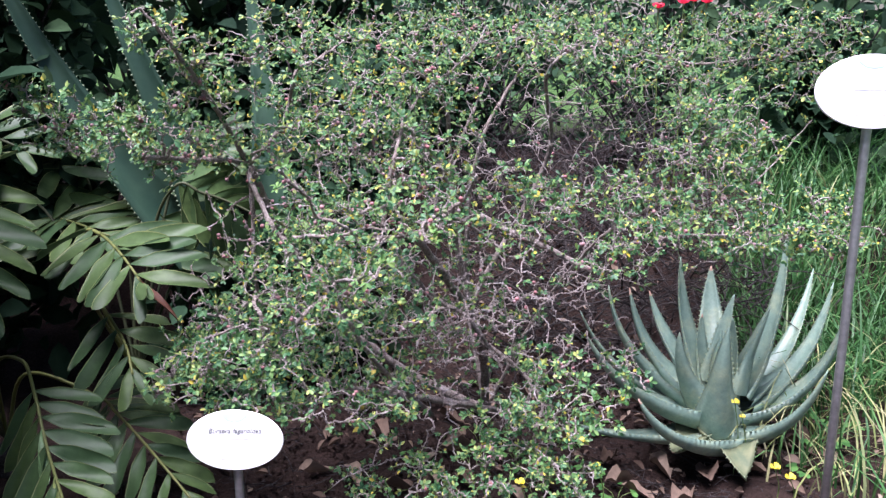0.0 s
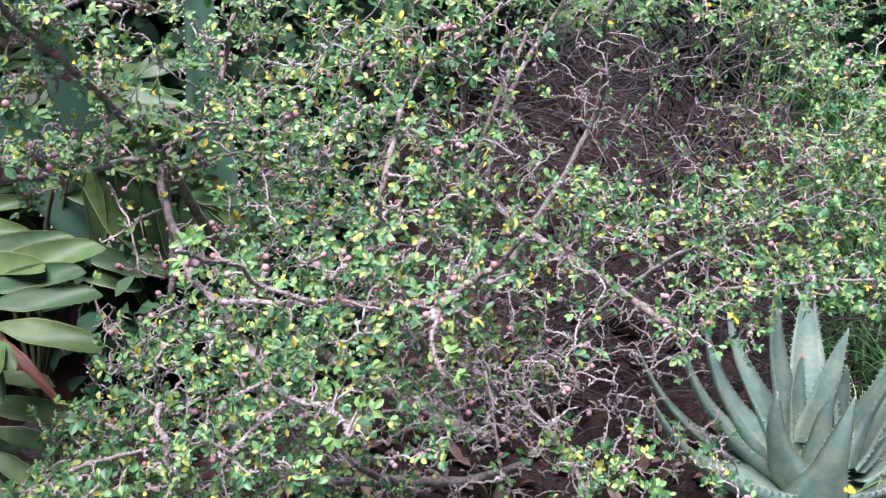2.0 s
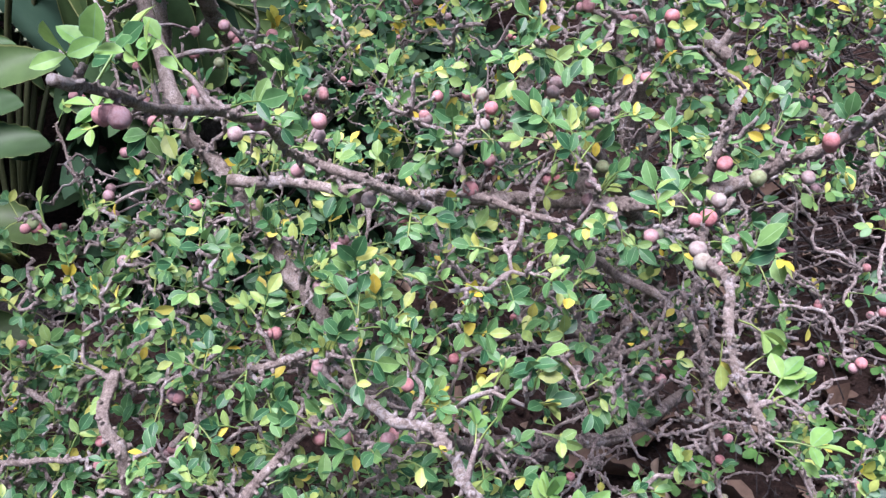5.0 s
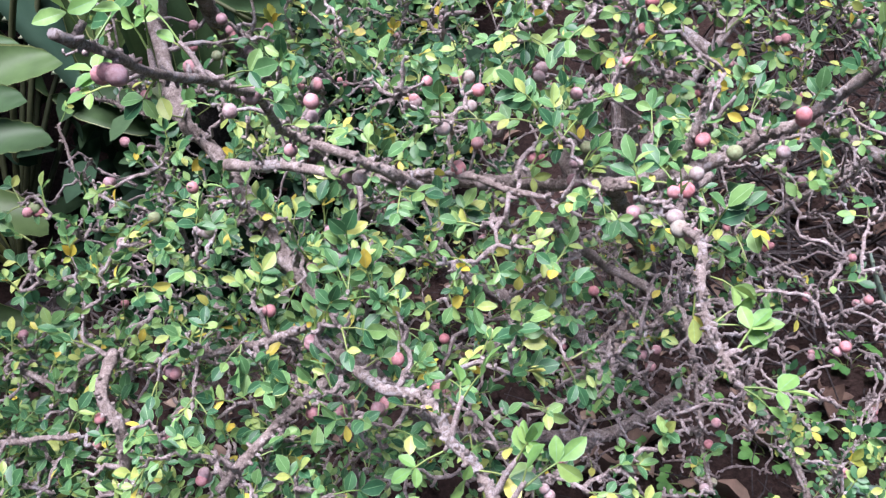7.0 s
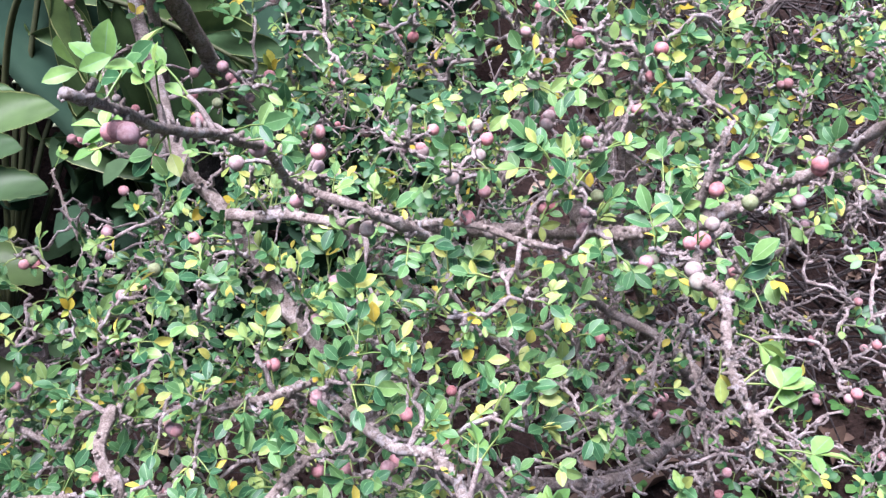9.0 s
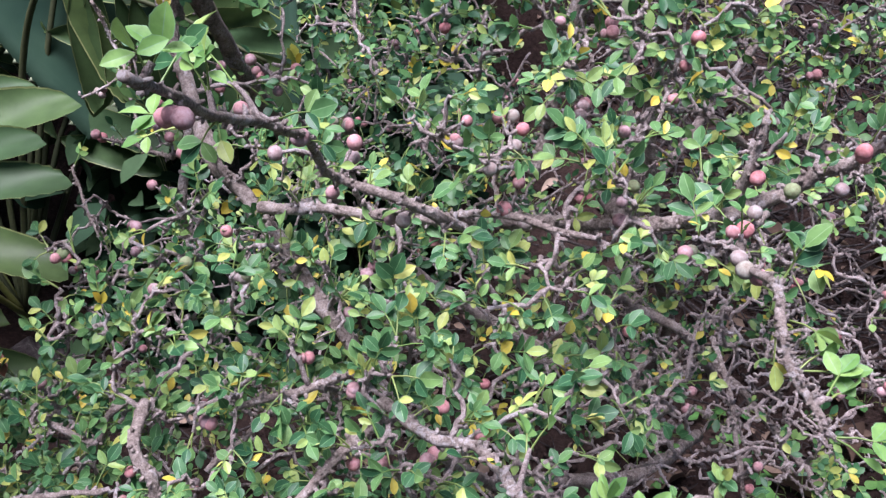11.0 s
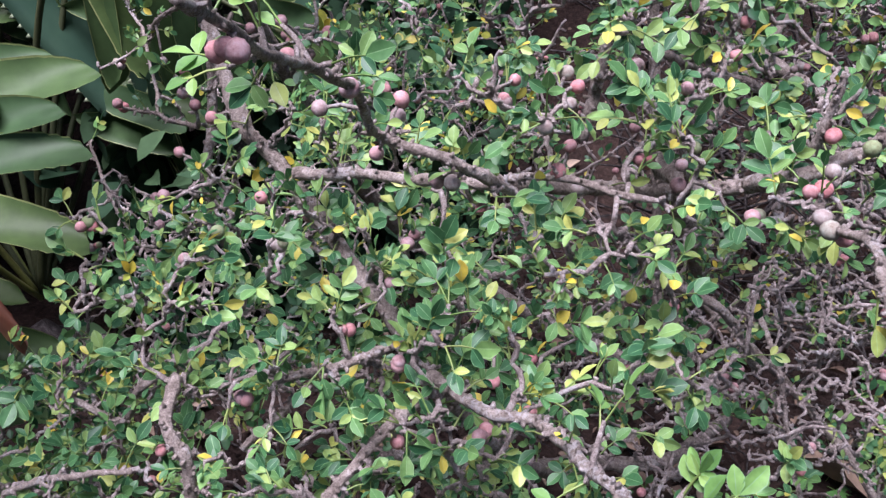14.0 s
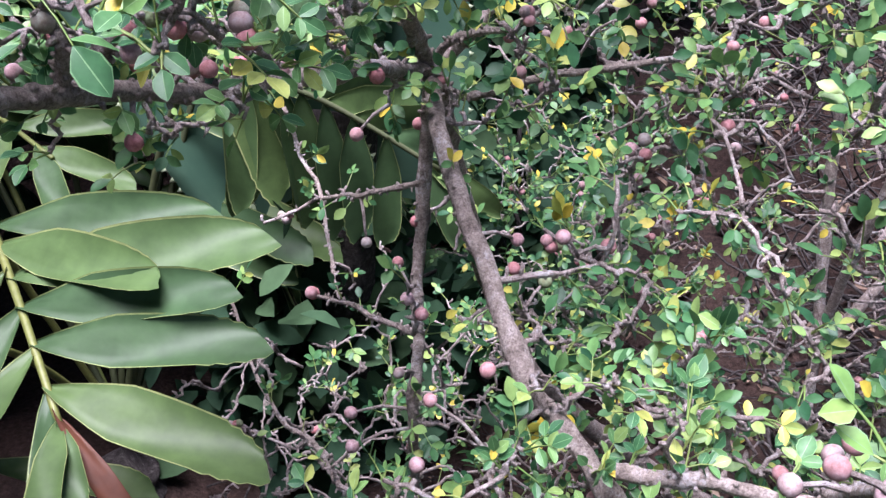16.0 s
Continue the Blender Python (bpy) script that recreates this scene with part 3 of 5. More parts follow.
skirt = [(-0.29, 1.37, 0.48), (-0.21, 1.35, 0.49), (-0.12, 1.32, 0.50), (-0.02, 1.29, 0.52), (-0.31, 1.33, 0.43), (-0.23, 1.30, 0.44), (-0.15, 1.29, 0.44), (-0.06, 1.34, 0.42), (-0.32, 1.28, 0.37), (-0.26, 1.28, 0.37), (-0.18, 1.30, 0.36), (-0.34, 1.27, 0.32), (-0.26, 1.26, 0.32), (-0.18, 1.28, 0.29), (-0.10, 1.32, 0.27), (-0.41, 1.30, 0.31)]
low = [(0.19, 1.46, 0.24), (0.13, 1.49, 0.28), (0.20, 1.49, 0.27), (0.27, 1.44, 0.21), (0.10, 1.42, 0.20), (0.32, 1.48, 0.26), (0.17, 1.41, 0.20)]
dead = [(0.08, 1.52, 0.42), (0.13, 1.50, 0.38), (0.02, 1.46, 0.38), (0.18, 1.55, 0.38), (0.06, 1.46, 0.33), (-0.03, 1.41, 0.34), (-0.01, 1.42, 0.42)]
clump([c for i, c in enumerate(belt) if i != 1], 0.062, 27, 0.56, 0.035)
clump([c for i, c in enumerate(belt_low) if i != 4], 0.060, 27, 0.58, 0.04)
clump([c for i, c in enumerate(skirt) if i not in (3, 7, 10, 13, 14)], 0.058, 29, 0.74, 0.035)
clump(crown_mid, 0.072, 38, 0.32, 0.04)
clump(crown_back, 0.085, 36, 0.40, 0.02)
clump([(-0.35, 1.85, 0.84), (-0.26, 1.91, 0.86), (-0.11, 1.96, 0.87), (0.04, 1.96, 0.88), (0.20, 2.01, 0.87), (0.38, 2.12, 0.87), (0.67, 2.11, 0.85), (0.83, 2.11, 0.85), (-0.03, 1.89, 0.80), (0.26, 1.94, 0.79)], 0.085, 30, 0.42, 0.01)
sparse = [skirt[7], skirt[10], skirt[13], skirt[14], belt_low[4]]
clump(sparse, 0.058, 22, 0.14, 0.02)
clump([belt[1]], 0.05, 10, 0.15, 0.03)
clump([(0.255, 1.711, 0.355), (0.306, 1.663, 0.288), (0.235, 1.622, 0.245), (0.162, 1.666, 0.299), (0.319, 1.595, 0.220), (0.164, 1.550, 0.205), (0.083, 1.622, 0.245), (0.017, 1.545, 0.184), (0.312, 1.790, 0.381), (0.098, 1.503, 0.180)], 0.065, 24, 0.06, 0.01, 0.9)
clump([(-0.440, 1.651, 0.251), (-0.488, 1.711, 0.260), (-0.390, 1.604, 0.262), (-0.464, 1.776, 0.269), (-0.502, 1.622, 0.210), (-0.436, 1.585, 0.237)], 0.055, 15, 0.02, 0.0, 0.9)
clump([(-0.14, 1.36, 0.10), (-0.04, 1.41, 0.10), (0.06, 1.36, 0.10), (0.17, 1.38, 0.11), (0.23, 1.50, 0.18), (0.12, 1.47, 0.12), (0.21, 1.36, 0.09)], 0.05, 12, 0.42, 0.02)
clump([(-0.30, 1.48, 0.30), (-0.22, 1.55, 0.34), (-0.12, 1.50, 0.26), (-0.05, 1.58, 0.30), (-0.25, 1.62, 0.25), (-0.14, 1.66, 0.34), (-0.02, 1.70, 0.22), (0.08, 1.66, 0.32), (-0.36, 1.70, 0.30), (-0.20, 1.40, 0.24), (-0.32, 1.36, 0.26), (-0.10, 1.38, 0.24)], 0.075, 24, 0.66, 0.01, 0.9)
clump([(-0.461, 1.405, 0.658), (-0.452, 1.420, 0.642), (-0.441, 1.443, 0.641), (-0.430, 1.492, 0.646), (-0.424, 1.528, 0.628), (-0.467, 1.413, 0.629), (-0.440, 1.450, 0.611), (-0.405, 1.573, 0.625)], 0.024, 7, 0.5, 0.12)
clump([(-0.316, 2.024, 0.416), (-0.211, 2.022, 0.398), (-0.294, 1.990, 0.348), (-0.164, 1.967, 0.350), (-0.250, 1.913, 0.300), (-0.157, 1.860, 0.294), (-0.277, 1.837, 0.265)], 0.085, 26, 0.50, 0.03, 0.9)
clump(left_spray, 0.052, 24, 0.60, 0.06)
clump([(-0.592, 1.300, 0.729), (-0.596, 1.280, 0.755), (-0.530, 1.320, 0.685), (-0.472, 1.330, 0.718), (-0.534, 1.300, 0.729), (-0.377, 1.400, 0.789), (-0.310, 1.500, 0.812), (-0.572, 1.300, 0.688)], 0.036, 17, 0.62, 0.05)
# outer sprays on the sunny side
clump([(0.34, 1.75, 0.837), (0.42, 1.85, 0.78), (0.499, 1.95, 0.835), (0.564, 1.95, 0.764), (0.635, 2.0, 0.835), (0.63, 1.95, 0.705), (0.702, 2.0, 0.774), (0.758, 2.0, 0.835), (0.751, 1.95, 0.717), (0.793, 1.95, 0.776), (0.519, 1.85, 0.678), (0.605, 1.85, 0.619), (0.486, 1.75, 0.598), (0.395, 1.68, 0.543), (0.563, 1.70, 0.551), (0.711, 2.05, 0.871), (0.837, 2.05, 0.871), (0.881, 2.0, 0.835)], 0.062, 19, 0.50, 0.02)
clump([(0.437, 1.62, 0.49), (0.567, 1.60, 0.484), (0.651, 1.55, 0.485), (0.743, 1.55, 0.475), (0.721, 1.60, 0.506), (0.52, 1.58, 0.47)], 0.046, 20, 0.50, 0.04)
clump([(0.259, 1.58, 0.828), (0.195, 1.62, 0.838), (0.118, 1.65, 0.828), (0.037, 1.65, 0.837), (-0.044, 1.60, 0.809), (-0.139, 1.68, 0.837), (-0.229, 1.66, 0.827), (-0.08, 1.52, 0.746), (-0.004, 1.55, 0.763), (-0.153, 1.50, 0.757), (-0.266, 1.62, 0.769), (-0.168, 1.45, 0.688), (-0.25, 1.50, 0.691)], 0.056, 14, 0.48, 0.03)
clump([(0.063, 1.38, 0.16), (0.16, 1.42, 0.20), (-0.032, 1.35, 0.12), (-0.124, 1.32, 0.10), (0.211, 1.42, 0.16), (0.108, 1.34, 0.11), (0.223, 1.36, 0.11), (0.093, 1.42, 0.21), (0.015, 1.30, 0.11), (0.168, 1.38, 0.13)], 0.048, 15, 0.50, 0.03)
clump([(-0.433, 1.418, 0.333), (-0.413, 1.441, 0.331), (-0.418, 1.387, 0.318), (-0.374, 1.394, 0.326), (-0.404, 1.393, 0.288), (-0.378, 1.464, 0.327), (-0.423, 1.373, 0.296)], 0.042, 15, 0.6, 0.03)
clump(low, 0.055, 16, 0.42, 0.03)
clump(dead, 0.075, 34, 0.05, 0.015, 0.9)
# bare inner twigs
clump([(0.25, 1.85, 0.45), (0.40, 1.90, 0.50), (0.50, 2.0, 0.52), (0.35, 2.08, 0.46), (0.55, 2.12, 0.48), (0.20, 2.08, 0.48), (0.45, 1.80, 0.42), (0.60, 1.92, 0.48), (0.30, 1.72, 0.42), (0.48, 2.15, 0.60), (0.30, 2.15, 0.62)], 0.11, 17, 0.14, 0.02, 0.9)
clump([(-0.30, 1.60, 0.42), (-0.38, 1.62, 0.38), (-0.20, 1.55, 0.42), (-0.10, 1.62, 0.50), (0.05, 1.72, 0.55), (0.20, 1.85, 0.62), (0.30, 1.95, 0.62), (0.10, 1.85, 0.66), (-0.15, 1.72, 0.58), (0.40, 2.0, 0.60)], 0.10, 26, 0.08, 0.01, 0.9)
clump([(-0.40, 1.58, 0.30), (-0.30, 1.48, 0.30), (-0.20, 1.42, 0.28), (-0.05, 1.42, 0.22), (-0.44, 1.62, 0.36)], 0.07, 18, 0.03, 0.01, 0.9)
clump([(-0.22, 1.68, 0.52), (-0.12, 1.70, 0.44), (0.0, 1.72, 0.42), (0.05, 1.80, 0.50), (-0.16, 1.80, 0.50), (-0.05, 1.88, 0.55), (0.12, 1.65, 0.45), (-0.25, 1.75, 0.60), (0.02, 1.62, 0.36), (-0.10, 1.58, 0.34)], 0.085, 24, 0.20, 0.03, 0.9)


for c in BRANCHES:
    if c[:, 1].min() < 1.72 and c[:, 2].max() > 0.3:
        dress(c, None, 0.50, 0.02, 0.0105, 0.0094)


def berries_at(spots):
    """Berries on short stalks from the nearest shoot."""
    for p in spots:
        p = np.array(p)
        i, d = nearest(p)
        a = NODES[i]
        m = (a + p) / 2 + UP * 0.1 * d
        tube(GROWING[0], np.array([a, m, p]) - SHRUB_AT, [0.0011, 0.0009, 0.0007], 4)
        BERRY_AT.append((p, U(0.0031, 0.0040)))


berries_at([(-0.027, 1.276, 0.568), (-0.028, 1.283, 0.569), (-0.022, 1.275, 0.566), (-0.019, 1.311, 0.567), (-0.014, 1.319, 0.571), (-0.024, 1.310, 0.566), (-0.009, 1.341, 0.577), (0.003, 1.330, 0.577), (-0.021, 1.346, 0.567), (0.024, 1.332, 0.578), (-0.122, 1.384, 0.582), (-0.116, 1.375, 0.586), (-0.111, 1.372, 0.581), (-0.114, 1.368, 0.574), (-0.138, 1.401, 0.572), (-0.110, 1.387, 0.546)])
berries_at([(-0.074, 1.457, 0.564), (-0.072, 1.441, 0.535), (-0.214, 1.313, 0.588), (-0.199, 1.294, 0.604), (-0.218, 1.284, 0.618), (-0.186, 1.345, 0.581), (-0.188, 1.351, 0.571), (-0.196, 1.342, 0.557), (-0.163, 1.338, 0.547), (-0.170, 1.347, 0.543), (-0.150, 1.369, 0.519), (-0.296, 1.427, 0.533), (-0.319, 1.435, 0.508), (-0.397, 1.538, 0.492), (-0.056, 1.372, 0.555), (-0.061, 1.368, 0.548)])
berries_at([(-0.060, 1.372, 0.536), (-0.106, 1.368, 0.533), (-0.292, 1.355, 0.489), (-0.280, 1.371, 0.496), (-0.181, 1.295, 0.437), (-0.142, 1.278, 0.463), (-0.122, 1.258, 0.487), (-0.140, 1.304, 0.468), (0.012, 1.459, 0.361), (0.020, 1.461, 0.365), (0.017, 1.455, 0.355), (0.035, 1.492, 0.377), (0.054, 1.408, 0.351), (-0.294, 1.300, 0.416), (-0.167, 1.296, 0.438)])
berries_at([(-0.426, 1.350, 0.678), (-0.402, 1.364, 0.679), (-0.405, 1.397, 0.656), (-0.383, 1.460, 0.643), (-0.360, 1.499, 0.629), (-0.415, 1.375, 0.636), (-0.403, 1.430, 0.631), (-0.371, 1.515, 0.595), (-0.299, 1.556, 0.622), (-0.240, 1.595, 0.644), (-0.184, 1.571, 0.591), (-0.270, 1.486, 0.569), (-0.290, 1.492, 0.562), (-0.290, 1.486, 0.550)])
berries_at([(-0.275, 1.485, 0.546), (-0.253, 1.479, 0.553), (-0.247, 1.505, 0.558), (-0.212, 1.461, 0.512), (-0.221, 1.469, 0.506), (-0.250, 1.481, 0.513), (-0.218, 1.477, 0.523), (-0.366, 1.504, 0.441), (-0.363, 1.496, 0.425), (-0.399, 1.551, 0.484), (-0.351, 1.543, 0.515), (-0.372, 1.563, 0.514), (-0.174, 1.417, 0.509), (-0.342, 1.508, 0.468)])


def shoot(p, size, n):
    """A fresh leafy shoot tip."""
    p = np.array(p)
    i, d = nearest(p)
    a = NODES[i]
    c = spline([a, (a + p) / 2 + UP * 0.12 * d, p], 3)
    tube(GROWING[0], c - SHRUB_AT, np.linspace(0.0014, 0.0008, len(c)), 5)
    for _ in range(n):
        cluster(p - unit(p - a) * U(0, 0.4) * d, unit(unit(p - a) + UP * 0.5 + rvec(0.5)), U(0.85, 1.2) * size, store=FRESH_LEAVES)


for spot in [(-0.018, 1.201, 0.568), (-0.024, 1.213, 0.569), (-0.018, 1.191, 0.561), (-0.218, 1.203, 0.658), (-0.215, 1.240, 0.642), (-0.223, 1.233, 0.631), (-0.216, 1.270, 0.633), (-0.106, 1.214, 0.528), (-0.085, 1.183, 0.533), (-0.084, 1.171, 0.533), (-0.103, 1.184, 0.517), (-0.111, 1.203, 0.511)]:
    shoot(spot, 0.0104, 2)

for spot in [(-0.276, 1.59, 0.553), (-0.159, 1.705, 0.496), (-0.18, 1.597, 0.442), (-0.262, 1.43, 0.505)]:
    p = np.array(spot)
    i, d = nearest(p)
    for _ in range(2):
        cluster(NODES[i], unit(p - NODES[i] + rvec(0.004)), 0.0125, 3, GOLD_LEAVES)

# leaves: the nearest ones are parts, the rest one mass
LEAVES.sort(key=lambda f: 0 if (-0.32 < f[0][0] < 0.06 and f[0][1] < 1.36 and f[0][2] > 0.44) else 1)
leaf_mesh = Geo()
leaf_mesh.add(*FINE[:2])
leaf_mesh.m = FINE[2]
leaf_mesh = leaf_mesh.mesh("leaf", [LEAF, LEAF_EDGE])
for f in LEAVES[:220]:
    ob = part("leaf", leaf_mesh, None, shrub)
    ob.matrix_basis = Matrix.Translation(Vector(-SHRUB_AT)) @ to_matrix(f)
fresh_mesh = Geo()
fresh_mesh.add(*FINE[:2])
fresh_mesh.m = FINE[2]
fresh_mesh = fresh_mesh.mesh("leaf", [FRESH, LEAF_EDGE])
for f in FRESH_LEAVES[:200]:
    ob = part("leaf", fresh_mesh, None, shrub, "pale fresh green leaf")
    ob.matrix_basis = Matrix.Translation(Vector(-SHRUB_AT)) @ to_matrix(f)
gold_mesh = Geo()
gold_mesh.add(*FINE[:2])
gold_mesh.m = FINE[2]
gold_mesh = gold_mesh.mesh("leaf", [GOLD, GOLD])
GOLD_LEAVES.sort(key=lambda f: f[0][1])
for f in GOLD_LEAVES[:150]:
    ob = part("leaf", gold_mesh, None, shrub, "yellow fading leaf")
    ob.matrix_basis = Matrix.Translation(Vector(-SHRUB_AT)) @ to_matrix(f)
far_gold = np.array(GOLD_LEAVES[150:], float)
far_gold[:, 0] -= SHRUB_AT
part("foliage", batch(*LEAF_T, far_gold), GOLD, shrub, "yellow fading leaves", "stuff")
rest = np.array(LEAVES[220:], float)
rest[:, 0] -= SHRUB_AT
close = rest[:, 0, 1] + SHRUB_AT[1] < 1.41
part("foliage", batch(*FINE[:2], rest[close], FINE[2]), [LEAF, LEAF_EDGE], shrub, "many small glossy green leaves, some yellow", "stuff")
part("foliage", batch(*LEAF_T, rest[~close]), LEAF, shrub, "many small glossy green leaves, some yellow", "stuff")
part("leaf_stalk", PETIOLES, PETIOLE, shrub, "", "stuff")
part("twig_tangle", TWIGS, TWIG, shrub, "knobbly grey twigs", "stuff")
for g in TWIG_PARTS:
    part("twig", g, TWIG, shrub)


def berry_template():
    """A slightly flattened ball with a dimple and a dark end scar."""
    g = Geo()
    rows, cols = 7, 10
    v = [(0, 0, -0.94)]
    for i in range(1, rows):
        a = -np.pi / 2 + np.pi * i / rows
        for j in range(cols):
            b = 2 * np.pi * j / cols
            k = 1 + 0.03 * np.cos(3 * b)
            v.append((k * np.cos(a) * np.cos(b), k * np.cos(a) * np.sin(b), 0.97 * np.sin(a)))
    v.append((0, 0, 0.88))
    top = len(v) - 1
    f = [(0, 1 + (j + 1) % cols, 1 + j) for j in range(cols)]
    f += [(1 + i * cols + j, 1 + i * cols + (j + 1) % cols, 1 + (i + 1) * cols + (j + 1) % cols, 1 + (i + 1) * cols + j) for i in range(rows - 2) for j in range(cols)]
    f += [(1 + (rows - 2) * cols + j, 1 + (rows - 2) * cols + (j + 1) % cols, top) for j in range(cols)]
    g.add(v, f)
    return g


bt = berry_template()
berry_mesh = bt.mesh("berry", [BERRY])
BERRY_AT.sort(key=lambda b: b[0][1])
for p, r in BERRY_AT[:300]:
    ob = part("berry", berry_mesh, None, shrub)
    ob.matrix_basis = Matrix.LocRotScale(Vector(p - SHRUB_AT), Euler((U(0, 3), U(0, 3), U(0, 3))), (r, r, r * U(0.92, 1.08)))
if len(BERRY_AT) > 300:
    fr = [(p - SHRUB_AT, (r, 0, 0), (0, r, 0), (0, 0, r)) for p, r in BERRY_AT[300:]]
    part("berry_mass", batch(bt.v[0], bt.f, fr), BERRY, shrub, "", "stuff")


# ---- cycads ----
def leaflet_mesh(wave, twist, teeth):
    """A broad leathery leaflet, 1 long, with nearly parallel sides, a pale raised margin and a blunt, slanting, toothed end."""
    ys = np.concatenate([np.linspace(0, 0.72, 9), np.linspace(0.77, 1.0, 8)])
    g = Geo()
    v, f, m = [], [], []
    cols = (-1.0, -0.95, -0.5, 0.0, 0.5, 0.95, 1.0)
    for k, y in enumerate(ys):
        w = 0.112 * min(1.0, 0.10 + 2.0 * y ** 0.75) * (0.94 + 0.08 * np.sin(3.0 * y)) * (1 if y < 0.72 else max(0.08, 1 - ((y - 0.72) / 0.31) ** 2.4) ** 0.55)
        jag = teeth * 0.004 * (1 if k % 2 else -1) if y > 0.72 else 0
        for c in cols:
            u = c * (w + abs(c) * jag) + 0.05 * max(0.0, y - 0.72) * teeth
            slant = 0.10 * c * max(0.0, y - 0.6) / 0.4
            z = 0.016 * c * c + wave * 0.018 * np.sin(7 * y + 2 * c) - 0.10 * y * y + 0.03 * y + (0.005 if abs(c) > 0.99 else 0)
            v.append((u, y * (1 + 0.4 * slant) + (jag if abs(c) > 0.9 else 0), z + twist * c * w * y))
    n = len(cols)
    for i in range(len(ys) - 1):
        for j in range(n - 1):
            f.append((i * n + j, i * n + j + 1, (i + 1) * n + j + 1, (i + 1) * n + j))
            m.append(1 if j in (0, n - 2) else 0)
    g.v, g.f, g.m, g.n = [np.array(v)], f, m, len(v)
    return g


LEAFLETS = [leaflet_mesh(w, t, k).mesh("leaflet", [CYCAD, CYCAD_EDGE]) for w, t, k in ((1, 0.2, 1), (-0.8, -0.3, 0.6), (0.5, 0.4, 1.2), (1.3, -0.1, 0.3))]
RUST_LEAFLET = leaflet_mesh(2, 0.9, 1).mesh("leaflet", [RUST, RUST])
YELLOW_LEAFLET = leaflet_mesh(1.5, 0.8, 0.3).mesh("leaflet", [YELLOWLEAF, YELLOWLEAF])


def frond(plant, pts, up, length, pairs, start=0.0, droop=0.25, sides=(1, -1), spread=1.0, r=0.004, width=1.0, stalk_mat=None):
    """A feather-shaped leaf: a stalk with broad leaflets on both sides; start is where along it they begin."""
    at = np.array(plant.location)
    c = spline(pts, 8)
    g = Geo()
    tube(g, c - at, np.linspace(r, r * 0.55, len(c)), 7)
    stalk = part("frond", g, stalk_mat or RACHIS, plant)
    up = unit(up)
    for k in range(pairs):
        s = start + (1 - start) * (k + 0.4) / pairs
        i = min(int(s * (len(c) - 1)), len(c) - 2)
        o, t = c[i] + (c[i + 1] - c[i]) * (s * (len(c) - 1) - i), unit(c[i + 1] - c[i])
        lat = unit(np.cross(t, up))
        n = np.cross(lat, t)
        u = (k + 0.5) / pairs
        for sd in sides:
            if k == pairs - 1:
                d = unit(t + lat * sd * 0.35)
            else:
                d = unit(t * (0.35 + 0.65 * u) * spread + lat * sd + n * (0.25 - droop) + rvec(0.07))
            d = unit(d - UP * droop * 0.6)
            ln = length * (0.80 + 0.35 * np.sin(np.pi * min(1, u + 0.15))) * U(0.92, 1.06)
            fr = frame_of(o - at, d, unit(n + rvec(0.22) + np.array((0, -0.15, 0.1))), ln, ln * U(0.92, 1.1) * width)
            ob = part("leaflet", LEAFLETS[rng.integers(4)], None, stalk)
            ob.matrix_basis = to_matrix(fr)
    return stalk


def odd_leaflet(stalk, plant, base, tip, up, mesh, label, width=1.0):
    base, tip = np.array(base), np.array(tip)
    ob = part("leaflet", mesh, None, stalk, label)
    ln = float(np.linalg.norm(tip - base))
    ob.matrix_basis = to_matrix(frame_of(base - np.array(plant.location), tip - base, up, ln, ln * width))


def caudex(plant, r, h):
    g = Geo()
    n = 9
    tube(g, [(0.006 * np.sin(3 * k), 0.004 * np.cos(2 * k), -0.04 + h * k / n) for k in range(n + 1)], [r * (1 + 0.18 * np.sin(5.1 * k)) * (1 if k < n else 0.5) for k in range(n + 1)], 14)
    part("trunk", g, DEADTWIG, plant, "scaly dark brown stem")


cycad_a = thing("cycad", "cardboard-leaved cycad with broad olive green leaflets in deep shade", "cycad", "cycads", (-0.68, 1.86, 0.0))
caudex(cycad_a, 0.036, 0.09)
fa = frond(cycad_a, [(-0.68, 1.86, 0.10), (-0.73, 1.79, 0.32), (-0.70, 1.70, 0.455), (-0.638, 1.623, 0.472), (-0.575, 1.548, 0.452), (-0.523, 1.487, 0.42)], (0, -0.5, 0.87), 0.125, 8, 0.42, 0.10, (1,))
for base, tip, wide in [
    ((-0.574, 1.546, 0.451), (-0.445, 1.546, 0.486), 1.00),
    ((-0.556, 1.526, 0.441), (-0.421, 1.529, 0.465), 1.00),
    ((-0.538, 1.504, 0.429), (-0.404, 1.475, 0.424), 1.05),
    ((-0.591, 1.567, 0.457), (-0.436, 1.586, 0.502), 1.05),
    ((-0.614, 1.594, 0.464), (-0.489, 1.542, 0.490), 1.00),
    ((-0.625, 1.608, 0.468), (-0.478, 1.615, 0.499), 0.90),
    ((-0.523, 1.487, 0.420), (-0.491, 1.442, 0.405), 1.10),
    ((-0.523, 1.487, 0.420), (-0.502, 1.422, 0.412), 1.10),
]:
    odd_leaflet(fa, cycad_a, base, tip, unit((0.1, -0.62, 0.78) + rvec(0.05)), LEAFLETS[0 if tip[2] < 0.47 else 3], "", wide)
odd_leaflet(fa, cycad_a, (-0.528, 1.492, 0.424), (-0.44, 1.44, 0.36), (0.3, -0.6, 0.8), RUST_LEAFLET, "curled rust brown dead leaflet", 0.5)
frond(cycad_a, [(-0.68, 1.86, 0.10), (-0.69, 1.70, 0.30), (-0.614, 1.545, 0.35), (-0.552, 1.464, 0.314), (-0.522, 1.405, 0.283)], (0, -0.55, 0.83), 0.105, 5, 0.52, 0.35)
